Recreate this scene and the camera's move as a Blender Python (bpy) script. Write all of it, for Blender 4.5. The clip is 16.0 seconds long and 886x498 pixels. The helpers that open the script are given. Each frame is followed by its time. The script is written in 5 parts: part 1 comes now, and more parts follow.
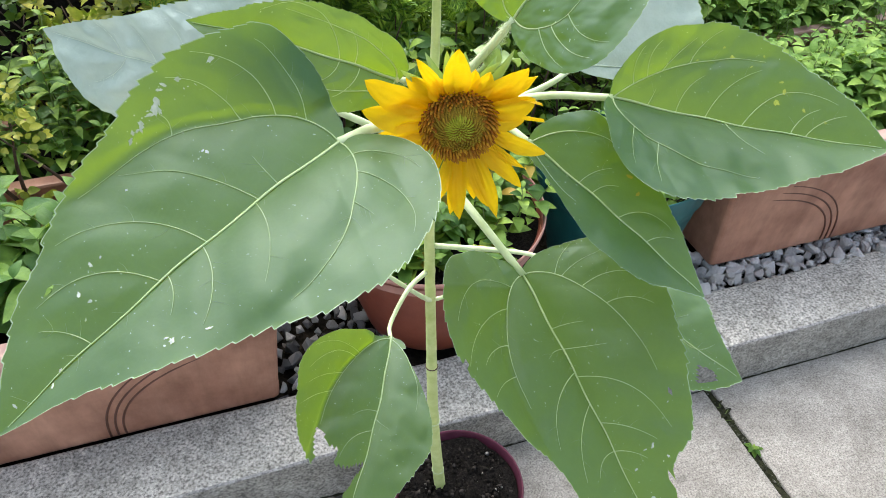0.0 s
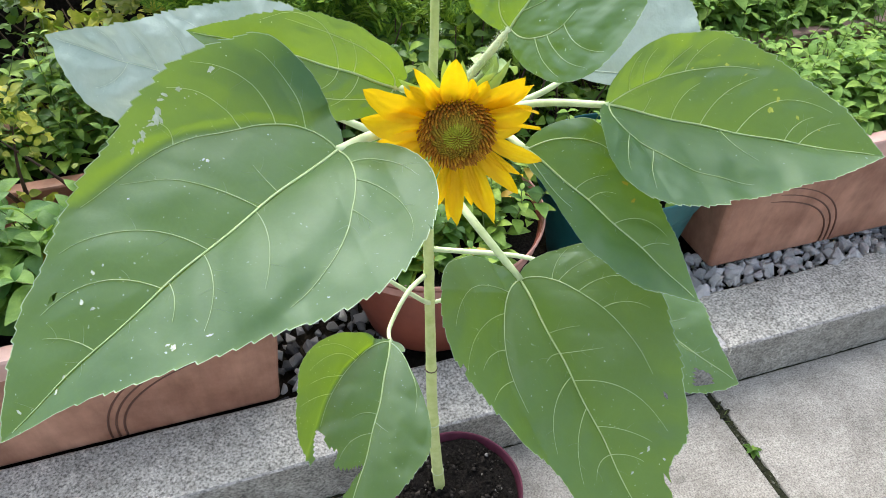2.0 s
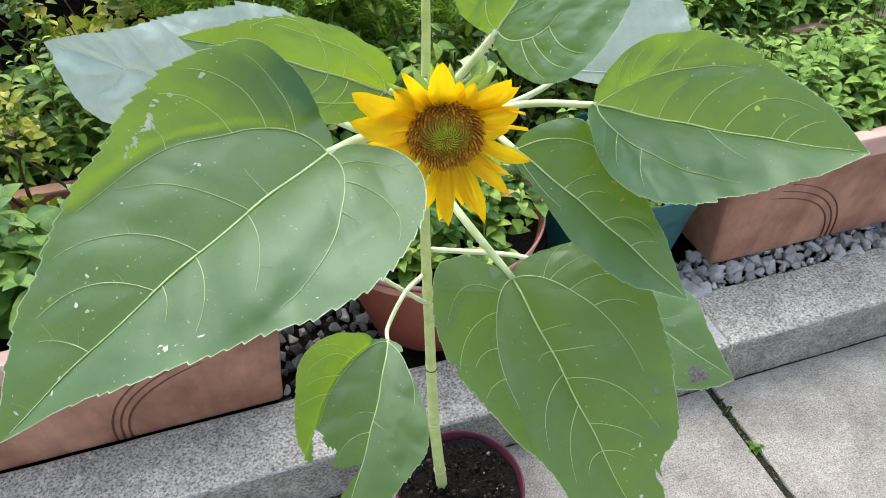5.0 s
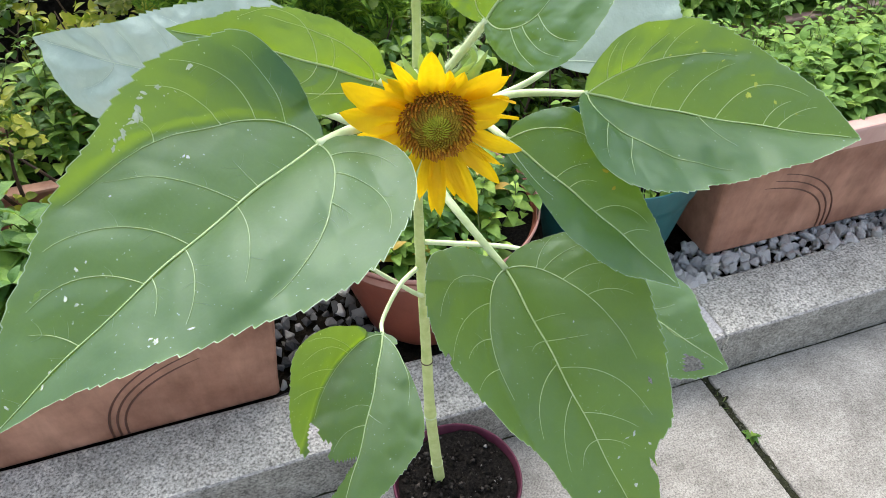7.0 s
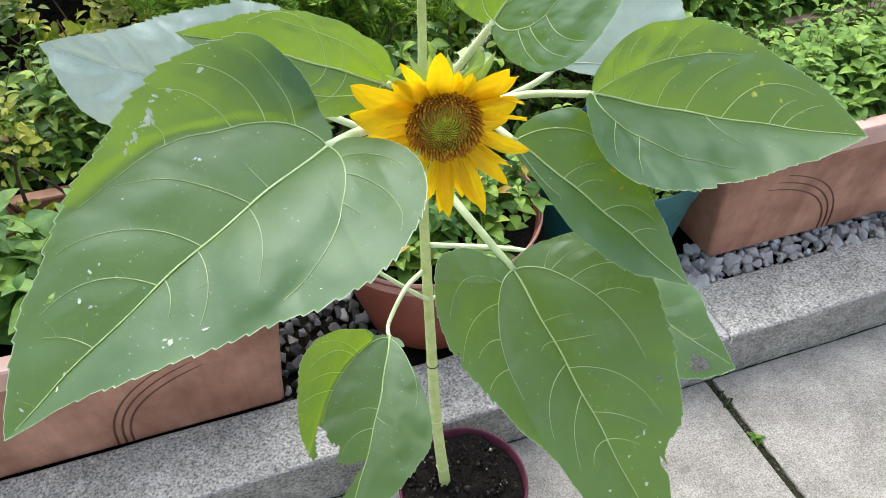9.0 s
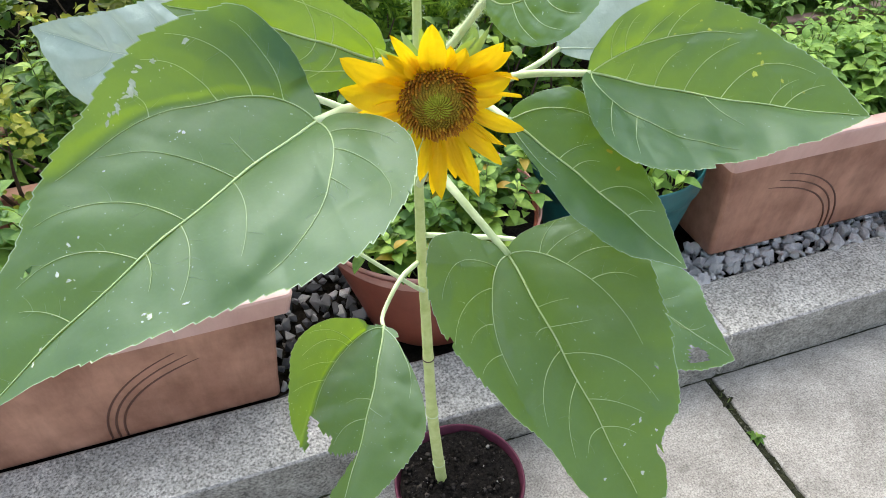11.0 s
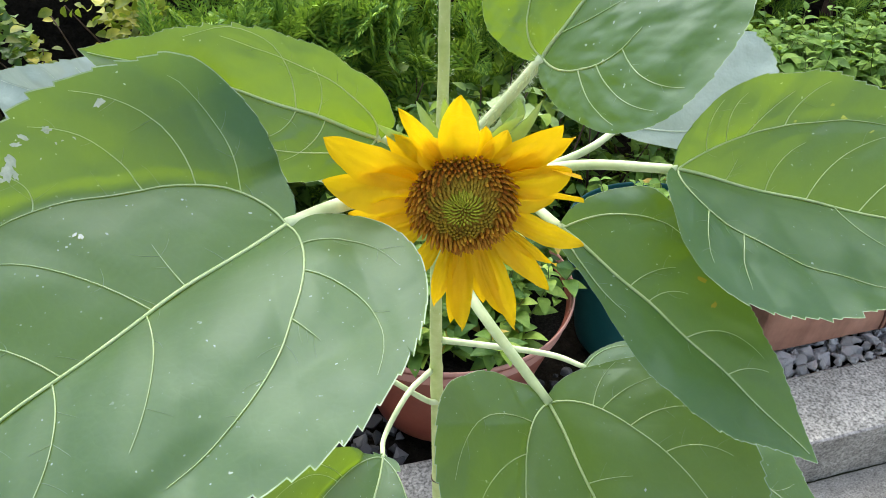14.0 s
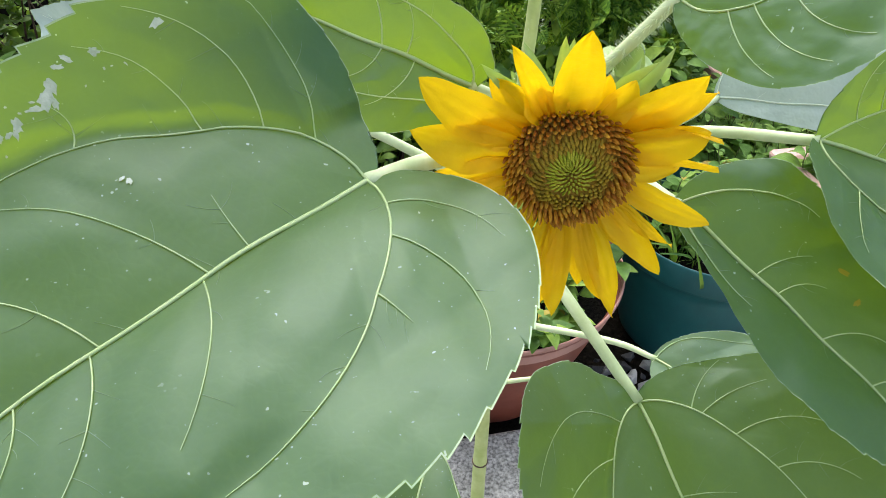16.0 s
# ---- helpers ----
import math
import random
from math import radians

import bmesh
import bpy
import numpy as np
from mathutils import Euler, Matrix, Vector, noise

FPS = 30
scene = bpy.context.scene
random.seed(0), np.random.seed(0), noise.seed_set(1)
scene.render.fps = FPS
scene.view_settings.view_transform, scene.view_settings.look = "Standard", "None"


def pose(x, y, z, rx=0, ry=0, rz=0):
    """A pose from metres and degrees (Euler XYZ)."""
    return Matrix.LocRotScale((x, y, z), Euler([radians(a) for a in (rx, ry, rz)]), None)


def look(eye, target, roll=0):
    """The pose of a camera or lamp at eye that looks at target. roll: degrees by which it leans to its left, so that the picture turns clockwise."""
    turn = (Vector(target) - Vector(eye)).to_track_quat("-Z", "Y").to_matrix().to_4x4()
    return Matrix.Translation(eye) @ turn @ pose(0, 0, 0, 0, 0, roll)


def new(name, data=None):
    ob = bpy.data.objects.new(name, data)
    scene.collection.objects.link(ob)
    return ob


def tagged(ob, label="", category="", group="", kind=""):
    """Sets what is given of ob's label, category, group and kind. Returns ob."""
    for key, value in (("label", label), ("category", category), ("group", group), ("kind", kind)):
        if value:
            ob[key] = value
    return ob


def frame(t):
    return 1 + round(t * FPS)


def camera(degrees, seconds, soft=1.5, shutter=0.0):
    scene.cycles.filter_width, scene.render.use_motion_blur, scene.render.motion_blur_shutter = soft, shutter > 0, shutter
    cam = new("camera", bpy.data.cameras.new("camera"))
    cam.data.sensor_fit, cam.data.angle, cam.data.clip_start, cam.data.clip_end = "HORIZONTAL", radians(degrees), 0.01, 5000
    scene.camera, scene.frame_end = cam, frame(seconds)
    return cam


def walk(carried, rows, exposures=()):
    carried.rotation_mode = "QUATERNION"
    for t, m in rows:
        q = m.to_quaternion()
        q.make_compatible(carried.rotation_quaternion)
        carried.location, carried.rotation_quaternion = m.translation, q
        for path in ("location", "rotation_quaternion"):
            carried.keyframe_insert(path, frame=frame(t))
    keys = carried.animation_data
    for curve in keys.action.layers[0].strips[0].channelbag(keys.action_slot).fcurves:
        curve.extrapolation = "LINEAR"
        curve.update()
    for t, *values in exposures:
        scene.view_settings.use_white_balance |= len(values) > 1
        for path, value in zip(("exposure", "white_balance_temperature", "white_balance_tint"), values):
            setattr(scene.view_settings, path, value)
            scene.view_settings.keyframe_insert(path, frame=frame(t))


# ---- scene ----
cam = camera(62.0, 16.0, soft=0.6)
PATH = [
    (0, (0.0960, 0.0587, 1.4141), (0.3425, 0.7668, 0.7524), 1.19),
    (0.5, (0.0944, 0.0560, 1.4195), (0.3429, 0.7628, 0.7572), 1.29),
    (1, (0.0967, 0.0559, 1.4224), (0.3456, 0.7645, 0.7621), 0.96),
    (1.5, (0.0965, 0.0550, 1.4199), (0.3440, 0.7652, 0.7608), 1.03),
    (2, (0.0972, 0.0564, 1.4216), (0.3429, 0.7647, 0.7598), 1.10),
    (2.5, (0.1006, 0.0576, 1.4205), (0.3455, 0.7661, 0.7587), 0.85),
    (3, (0.1018, 0.0552, 1.4209), (0.3451, 0.7669, 0.7618), 0.61),
    (3.5, (0.1094, 0.0486, 1.4258), (0.3521, 0.7592, 0.7654), 0.48),
    (4, (0.1088, 0.0478, 1.4267), (0.3485, 0.7611, 0.7681), 0.50),
    (6.5, (0.1018, 0.0489, 1.4241), (0.3418, 0.7538, 0.7567), -0.36),
    (7, (0.1084, 0.0462, 1.4232), (0.3498, 0.7510, 0.7561), -0.28),
    (7.5, (0.1033, 0.0486, 1.4256), (0.3467, 0.7530, 0.7588), -0.39),
    (8, (0.1027, 0.0447, 1.4244), (0.3539, 0.7509, 0.7623), -0.31),
    (8.5, (0.1015, 0.0425, 1.4283), (0.3464, 0.7524, 0.7680), -0.91),
    (9, (0.1010, 0.0445, 1.4219), (0.3438, 0.7543, 0.7607), -0.78),
    (9.5, (0.0998, 0.0428, 1.4226), (0.3510, 0.7544, 0.7664), -0.35),
    (10, (0.1000, 0.0404, 1.4226), (0.3440, 0.7520, 0.7637), -0.58),
    (12.3, (0.1180, 0.0544, 1.3714), (0.3591, 0.7708, 0.7167), -0.48),
    (12.5, (0.1190, 0.0609, 1.3858), (0.3589, 0.7825, 0.7363), -0.14),
    (13, (0.1303, 0.0964, 1.3829), (0.3679, 0.8417, 0.7599), -0.14),
    (13.5, (0.1471, 0.1429, 1.3504), (0.3953, 0.9070, 0.7551), 0.53),
    (14, (0.1531, 0.1800, 1.3386), (0.3824, 0.9510, 0.7445), 1.07),
    (14.5, (0.1466, 0.1993, 1.3153), (0.3707, 0.9695, 0.7181), 1.24),
    (15, (0.1456, 0.1987, 1.3059), (0.3636, 0.9676, 0.7049), 1.37),
    (15.5, (0.1401, 0.2042, 1.2952), (0.3462, 0.9806, 0.6996), 2.24),
    (16, (0.1369, 0.2257, 1.3048), (0.3217, 0.9861, 0.6821), 2.39),
]
walk(cam, [(t, look(eye, target, roll)) for t, eye, target, roll in PATH], exposures=((0, 1.40), (12.5, 1.40), (14, 1.34), (16, 1.28)))

# ---- light ----
world = bpy.data.worlds.new("overcast_sky")
scene.world = world
world.use_nodes = True
wn = world.node_tree.nodes
sky = wn.new("ShaderNodeTexSky")
sky.sky_type = "NISHITA"
sky.sun_disc = False
SUN_ELEV, SUN_ROT = radians(54), radians(-6)
sky.sun_elevation, sky.sun_rotation = SUN_ELEV, SUN_ROT
sky.air_density, sky.dust_density, sky.ozone_density = 1.0, 4.0, 1.0
grey = wn.new("ShaderNodeHueSaturation")
grey.inputs["Saturation"].default_value = 0.75
world.node_tree.links.new(sky.outputs["Color"], grey.inputs["Color"])
world.node_tree.links.new(grey.outputs["Color"], wn["Background"].inputs["Color"])
wn["Background"].inputs["Strength"].default_value = 0.15
sun_data = bpy.data.lights.new("sun", "SUN")
sun_data.energy, sun_data.angle, sun_data.color = 1.2, radians(96), (1.0, 0.998, 0.992)
sun = new("sun", sun_data)
sun_way = Vector((math.sin(SUN_ROT) * math.cos(SUN_ELEV), math.cos(SUN_ROT) * math.cos(SUN_ELEV), math.sin(SUN_ELEV)))
sun.matrix_world = look(sun_way * 20, (0, 0, 0))


# ---- materials ----
def material(name):
    m = bpy.data.materials.new(name)
    m.use_nodes = True
    nt = m.node_tree
    return m, nt, nt.nodes["Principled BSDF"], nt.nodes["Material Output"]


def node(nt, kind, **values):
    n = nt.nodes.new(kind)
    for key, value in values.items():
        n.inputs[key.replace("_", " ")].default_value = value
    return n


def ramp(nt, source, stops):
    r = nt.nodes.new("ShaderNodeValToRGB")
    els = r.color_ramp.elements
    while len(els) < len(stops):
        els.new(0.5)
    for e, (p, c) in zip(els, stops):
        e.position, e.color = p, (*c, 1)
    nt.links.new(source, r.inputs["Fac"])
    return r.outputs["Color"]


def blend(nt, a, b, fac, mode="MIX"):
    m = nt.nodes.new("ShaderNodeMix")
    m.data_type, m.blend_type = "RGBA", mode
    for key, v in ((6, a), (7, b), (0, fac)):
        if hasattr(v, "is_linked"):
            nt.links.new(v, m.inputs[key])
        else:
            m.inputs[key].default_value = (*v, 1) if key else v
    return m.outputs[2]


def noise_out(nt, scale, detail=6, rough=0.6, coord="Object", stretch=None):
    tc = nt.nodes.new("ShaderNodeTexCoord")
    src = tc.outputs[coord]
    if stretch:
        mp = nt.nodes.new("ShaderNodeMapping")
        mp.inputs["Scale"].default_value = stretch
        nt.links.new(src, mp.inputs["Vector"])
        src = mp.outputs["Vector"]
    n = node(nt, "ShaderNodeTexNoise", Scale=scale, Detail=detail, Roughness=rough)
    nt.links.new(src, n.inputs["Vector"])
    return n.outputs["Fac"]


def bump(nt, bsdf, height, strength, distance):
    b = node(nt, "ShaderNodeBump", Strength=strength, Distance=distance)
    nt.links.new(height, b.inputs["Height"])
    nt.links.new(b.outputs["Normal"], bsdf.inputs["Normal"])
    return b


def foliage(name, dark, light, rough=0.5, through_share=0.3, scale=30.0, spread=1.0, sheen=0.0, vein_bump=0.0, gloss=0.5, tint=(0.26, 0.42, 0.03), coat=0.0, speck=0.0, net=0.0):
    """A leaf surface: two greens that drift over the blade and from leaf to leaf, with light shining through."""
    m, nt, p, out = material(name)
    n1 = noise_out(nt, scale, 4)
    base = ramp(nt, n1, [(0.3, dark), (0.72, light)])
    geo = nt.nodes.new("ShaderNodeNewGeometry")
    hsv = nt.nodes.new("ShaderNodeHueSaturation")
    mr = node(nt, "ShaderNodeMapRange")
    mr.inputs["To Min"].default_value, mr.inputs["To Max"].default_value = 1 - 0.45 * spread, 1 + 0.45 * spread
    nt.links.new(geo.outputs["Random Per Island"], mr.inputs["Value"])
    nt.links.new(mr.outputs["Result"], hsv.inputs["Value"])
    mr2 = node(nt, "ShaderNodeMapRange")
    mr2.inputs["To Min"].default_value, mr2.inputs["To Max"].default_value = 0.5 + 0.02 * spread, 0.5 - 0.025 * spread
    nt.links.new(geo.outputs["Random Per Island"], mr2.inputs["Value"])
    nt.links.new(mr2.outputs["Result"], hsv.inputs["Hue"])
    nt.links.new(base, hsv.inputs["Color"])
    col = hsv.outputs["Color"]
    if speck:
        dots = ramp(nt, noise_out(nt, 430.0, 1, 0.4), [(0.75, (0, 0, 0)), (0.775, (1, 1, 1))])
        here = ramp(nt, noise_out(nt, 18.0, 2, 0.5), [(0.42, (0, 0, 0)), (0.58, (0.9, 0.9, 0.9))])
        col = blend(nt, col, (0.55, 0.62, 0.48), blend(nt, dots, here, 1.0, "MULTIPLY"))
    mesh_lines = None
    if net:
        # the fine net of small veins
        lines = []
        for size in (75.0, 210.0):
            vo = node(nt, "ShaderNodeTexVoronoi", Scale=size)
            vo.feature = "DISTANCE_TO_EDGE"
            tc = nt.nodes.new("ShaderNodeTexCoord")
            warp = nt.nodes.new("ShaderNodeVectorMath")
            warp.operation = "MULTIPLY_ADD"
            wob = node(nt, "ShaderNodeTexNoise", Scale=60.0, Detail=2.0)
            nt.links.new(tc.outputs["Object"], wob.inputs["Vector"])
            nt.links.new(wob.outputs["Color"], warp.inputs[0])
            warp.inputs[1].default_value = (0.006, 0.006, 0.006)
            nt.links.new(tc.outputs["Object"], warp.inputs[2])
            nt.links.new(warp.outputs["Vector"], vo.inputs["Vector"])
            lines.append(ramp(nt, vo.outputs["Distance"], [(0.0, (1, 1, 1)), (0.075 if size < 100 else 0.10, (0, 0, 0))]))
        mesh_lines = blend(nt, lines[0], lines[1], 0.45)
        soft = nt.nodes.new("ShaderNodeMath")
        soft.operation = "MULTIPLY"
        soft.inputs[1].default_value = net
        nt.links.new(mesh_lines, soft.inputs[0])
        col = blend(nt, col, (0.20, 0.31, 0.13), soft.outputs[0])
    nt.links.new(col, p.inputs["Base Color"])
    p.inputs["Roughness"].default_value = rough
    p.inputs["Specular IOR Level"].default_value = gloss
    p.inputs["Coat Weight"].default_value, p.inputs["Coat Roughness"].default_value = coat, 0.38
    p.inputs["Sheen Weight"].default_value = sheen
    p.inputs["Sheen Roughness"].default_value = 0.5
    p.inputs["Sheen Tint"].default_value = (0.62, 0.93, 1.0, 1)
    p.inputs["Specular Tint"].default_value = (0.76, 0.93, 1.0, 1)
    if vein_bump:
        first = bump(nt, p, noise_out(nt, scale * 5, 3), vein_bump, 0.002)
        if mesh_lines is not None:
            second = node(nt, "ShaderNodeBump", Strength=0.05, Distance=-0.0008)
            nt.links.new(mesh_lines, second.inputs["Height"])
            nt.links.new(first.outputs["Normal"], second.inputs["Normal"])
            nt.links.new(second.outputs["Normal"], p.inputs["Normal"])
    tr = nt.nodes.new("ShaderNodeBsdfTranslucent")
    nt.links.new(blend(nt, col, tint, 0.85), tr.inputs["Color"])
    mix = nt.nodes.new("ShaderNodeMixShader")
    mix.inputs["Fac"].default_value = through_share
    nt.links.new(p.outputs["BSDF"], mix.inputs[1])
    nt.links.new(tr.outputs["BSDF"], mix.inputs[2])
    nt.links.new(mix.outputs["Shader"], out.inputs["Surface"])
    return m


def concrete(name, low, high, speck=0.35, grain=260.0, blotch=5.0, lift=0.5):
    m, nt, p, out = material(name)
    base = ramp(nt, noise_out(nt, blotch, 6, 0.65), [(0.32, low), (0.68, high)])
    fine = ramp(nt, noise_out(nt, grain, 2, 0.6), [(0.36, (0.12, 0.118, 0.11)), (0.45, (0.62, 0.615, 0.60)), (0.56, (0.95, 0.95, 0.94)), (0.66, (1.35, 1.35, 1.32))])
    col = blend(nt, base, fine, speck, "MULTIPLY")
    mid = ramp(nt, noise_out(nt, grain * 0.28, 4, 0.7), [(0.35, (0.55, 0.54, 0.52)), (0.6, (1.0, 1.0, 1.0))])
    col = blend(nt, col, mid, speck, "MULTIPLY")
    nt.links.new(col, p.inputs["Base Color"])
    p.inputs["Roughness"].default_value = 0.92
    p.inputs["Specular IOR Level"].default_value = 0.25
    bump(nt, p, noise_out(nt, grain * 0.6, 5, 0.75), lift, 0.003)
    return m


def plastic(name, low, high, rough=0.45, blotch=6.0, streak=0.15, gloss=0.45):
    m, nt, p, out = material(name)
    base = ramp(nt, noise_out(nt, blotch, 5, 0.6), [(0.3, low), (0.7, high)])
    dirt = ramp(nt, noise_out(nt, 24.0, 6, 0.7, stretch=(1, 1, 0.25)), [(0.35, (0.62, 0.6, 0.57)), (0.6, (1, 1, 1))])
    col = blend(nt, base, dirt, streak * 2, "MULTIPLY")
    nt.links.new(col, p.inputs["Base Color"])
    rr = node(nt, "ShaderNodeMapRange")
    rr.inputs["To Min"].default_value, rr.inputs["To Max"].default_value = rough - 0.1, rough + 0.15
    nt.links.new(noise_out(nt, 15.0, 4), rr.inputs["Value"])
    nt.links.new(rr.outputs["Result"], p.inputs["Roughness"])
    p.inputs["Specular IOR Level"].default_value = gloss
    bump(nt, p, noise_out(nt, 180.0, 3), 0.12, 0.001)
    return m


def simple(name, low, high, scale=60.0, rough=0.7, lift=0.3, depth=0.002, detail=5, gloss=0.4):
    m, nt, p, out = material(name)
    nt.links.new(ramp(nt, noise_out(nt, scale, detail, 0.65), [(0.33, low), (0.67, high)]), p.inputs["Base Color"])
    p.inputs["Roughness"].default_value = rough
    p.inputs["Specular IOR Level"].default_value = gloss
    bump(nt, p, noise_out(nt, scale * 2.5, 4), lift, depth)
    return m


def per_piece(name, stops, scale=40.0, rough=0.8, lift=0.4, gloss=0.3):
    """Colour drawn for each loose piece, with grain on it."""
    m, nt, p, out = material(name)
    info = nt.nodes.new("ShaderNodeObjectInfo")
    geo = nt.nodes.new("ShaderNodeNewGeometry")
    add = nt.nodes.new("ShaderNodeMath")
    add.operation = "ADD"
    nt.links.new(info.outputs["Random"], add.inputs[0])
    nt.links.new(geo.outputs["Random Per Island"], add.inputs[1])
    fr = nt.nodes.new("ShaderNodeMath")
    fr.operation = "FRACT"
    nt.links.new(add.outputs[0], fr.inputs[0])
    base = ramp(nt, fr.outputs[0], stops)
    grain = ramp(nt, noise_out(nt, scale, 6, 0.7), [(0.3, (0.6, 0.6, 0.6)), (0.65, (1, 1, 1))])
    nt.links.new(blend(nt, base, grain, 0.7, "MULTIPLY"), p.inputs["Base Color"])
    p.inputs["Roughness"].default_value = rough
    p.inputs["Specular IOR Level"].default_value = gloss
    bump(nt, p, noise_out(nt, scale * 2, 5, 0.7), lift, 0.004)
    return m


M_BLADE = foliage("sunflower_blade", (0.015, 0.055, 0.032), (0.041, 0.097, 0.044), 0.46, 0.36, 14.0, 0.3, 0.03, 0.25, 0.70, (0.45, 0.69, 0.003), 0.0, 0.8, 0.06)
M_FINE_VEIN = foliage("fine_leaf_vein", (0.17, 0.26, 0.11), (0.23, 0.32, 0.15), 0.55, 0.15, 90.0, 0.2, 0.0, 0.0, 0.5, (0.6, 0.8, 0.06))
# back leaves: the sky's sheen is put into a pale base colour, veins matched
M_BLADE_SHEEN = foliage("sunflower_blade_sheen", (0.29, 0.38, 0.32), (0.45, 0.53, 0.465), 0.55, 0.2, 14.0, 0.2, 0.2, 0.9, 0.55, (0.4, 0.5, 0.4), 0.04, 1.0, 0.06)
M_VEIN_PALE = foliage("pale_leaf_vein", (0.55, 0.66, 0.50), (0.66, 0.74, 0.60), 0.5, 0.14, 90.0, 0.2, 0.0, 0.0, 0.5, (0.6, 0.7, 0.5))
M_VEIN = foliage("leaf_vein", (0.34, 0.47, 0.19), (0.44, 0.54, 0.28), 0.5, 0.14, 90.0, 0.2, 0.0, 0.0, 0.5, (0.80, 0.92, 0.25))
M_STEM = simple("sunflower_stem", (0.40, 0.49, 0.16), (0.55, 0.62, 0.27), 45.0, 0.6, 0.12, 0.001)
M_PETIOLE = simple("leaf_petiole", (0.45, 0.555, 0.28), (0.59, 0.68, 0.42), 60.0, 0.55, 0.3, 0.001)
M_HAIR = simple("plant_hair", (0.5, 0.58, 0.36), (0.62, 0.68, 0.48), 60.0, 0.6, 0.0, 0.001)
M_PETAL = foliage("yellow_petal", (0.75, 0.455, 0.002), (0.86, 0.585, 0.004), 0.5, 0.38, 60.0, 0.15, 0.0, 0.3, 0.3, (0.92, 0.62, 0.004))
M_BRACT = foliage("green_bract", (0.26, 0.38, 0.12), (0.42, 0.52, 0.24), 0.55, 0.3, 40.0, 0.3, 0.3, 0.2, 0.3)
M_FLORET = per_piece("outer_floret", [(0.0, (0.36, 0.12, 0.012)), (0.45, (0.60, 0.26, 0.02)), (0.8, (0.78, 0.44, 0.04)), (1.0, (0.42, 0.15, 0.014))], 300.0, 0.7, 0.2)
M_FLORET_IN = per_piece("inner_floret", [(0.0, (0.36, 0.40, 0.02)), (0.5, (0.50, 0.52, 0.035)), (1.0, (0.6, 0.58, 0.06))], 300.0, 0.65, 0.2)
M_FLORET_MID = per_piece("middle_floret", [(0.0, (0.30, 0.20, 0.015)), (0.5, (0.50, 0.36, 0.03)), (1.0, (0.38, 0.22, 0.018))], 300.0, 0.7, 0.2)
M_DISC = simple("flower_disc", (0.24, 0.12, 0.01), (0.34, 0.2, 0.015), 200.0, 0.8)
M_GROOVE = plastic("dark_groove_plastic", (0.10, 0.043, 0.028), (0.15, 0.068, 0.045), 0.5)
M_LEAF_RIM = simple("leaf_edge", (0.22, 0.33, 0.15), (0.38, 0.48, 0.28), 120.0, 0.6, 0.2, 0.001)
# kerb front: a smoother cast, with its shade put into a darker colour
M_KERB_FACE_SHADED = concrete("kerb_face_shaded_concrete", (0.276, 0.268, 0.24), (0.447, 0.435, 0.392), 0.6, 200.0, 16.0, 0.5)
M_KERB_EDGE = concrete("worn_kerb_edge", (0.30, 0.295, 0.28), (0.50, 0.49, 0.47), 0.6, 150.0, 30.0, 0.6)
M_RENDER = concrete("pale_wall_render", (0.52, 0.51, 0.48), (0.62, 0.61, 0.58), 0.2, 120.0, 4.0, 0.4)
M_MORTAR = concrete("pale_mortar", (0.40, 0.39, 0.37), (0.54, 0.53, 0.51), 0.3, 160.0, 20.0, 0.4)
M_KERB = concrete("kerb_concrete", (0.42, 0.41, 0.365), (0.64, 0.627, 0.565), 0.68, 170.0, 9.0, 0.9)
M_SLAB = concrete("slab_concrete", (0.257, 0.245, 0.218), (0.448, 0.43, 0.387), 0.5, 250.0, 8.0, 0.6)
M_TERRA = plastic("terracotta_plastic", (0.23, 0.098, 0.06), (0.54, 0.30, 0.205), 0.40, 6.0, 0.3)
# trough lip: the light on its slope is put into a paler colour
M_TERRA_RIM_LIT = plastic("terracotta_rim_lit", (0.52, 0.31, 0.26), (0.66, 0.45, 0.39), 0.42, 5.0, 0.15)
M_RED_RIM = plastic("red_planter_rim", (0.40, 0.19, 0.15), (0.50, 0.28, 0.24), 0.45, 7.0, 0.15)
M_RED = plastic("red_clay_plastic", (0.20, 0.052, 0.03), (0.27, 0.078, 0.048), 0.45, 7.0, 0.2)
M_GREEN_POT = plastic("green_pot_plastic", (0.008, 0.085, 0.09), (0.014, 0.12, 0.125), 0.4, 8.0, 0.2)
M_PURPLE = plastic("purple_pot_plastic", (0.06, 0.012, 0.026), (0.115, 0.032, 0.056), 0.6, 14.0, 0.3, 0.2)
M_SOIL = simple("potting_soil", (0.004, 0.004, 0.004), (0.026, 0.023, 0.020), 160.0, 0.95, 1.0, 0.01, 8, 0.05)
M_CRUMB = per_piece("soil_crumb", [(0.0, (0.006, 0.006, 0.005)), (0.7, (0.026, 0.023, 0.020)), (0.95, (0.07, 0.062, 0.055)), (1.0, (0.28, 0.27, 0.25))], 90.0, 0.95, 0.8, 0.05)
M_GRIT = per_piece("joint_grit", [(0.0, (0.02, 0.022, 0.012)), (0.6, (0.06, 0.065, 0.035)), (0.9, (0.14, 0.14, 0.1)), (1.0, (0.3, 0.3, 0.28))], 90.0, 0.95, 0.8)
M_STONE = per_piece("pale_gravel", [(0.0, (0.50, 0.49, 0.475)), (0.2, (0.72, 0.71, 0.69)), (0.7, (0.85, 0.84, 0.815)), (1.0, (0.93, 0.92, 0.90))], 70.0, 0.85, 1.0)
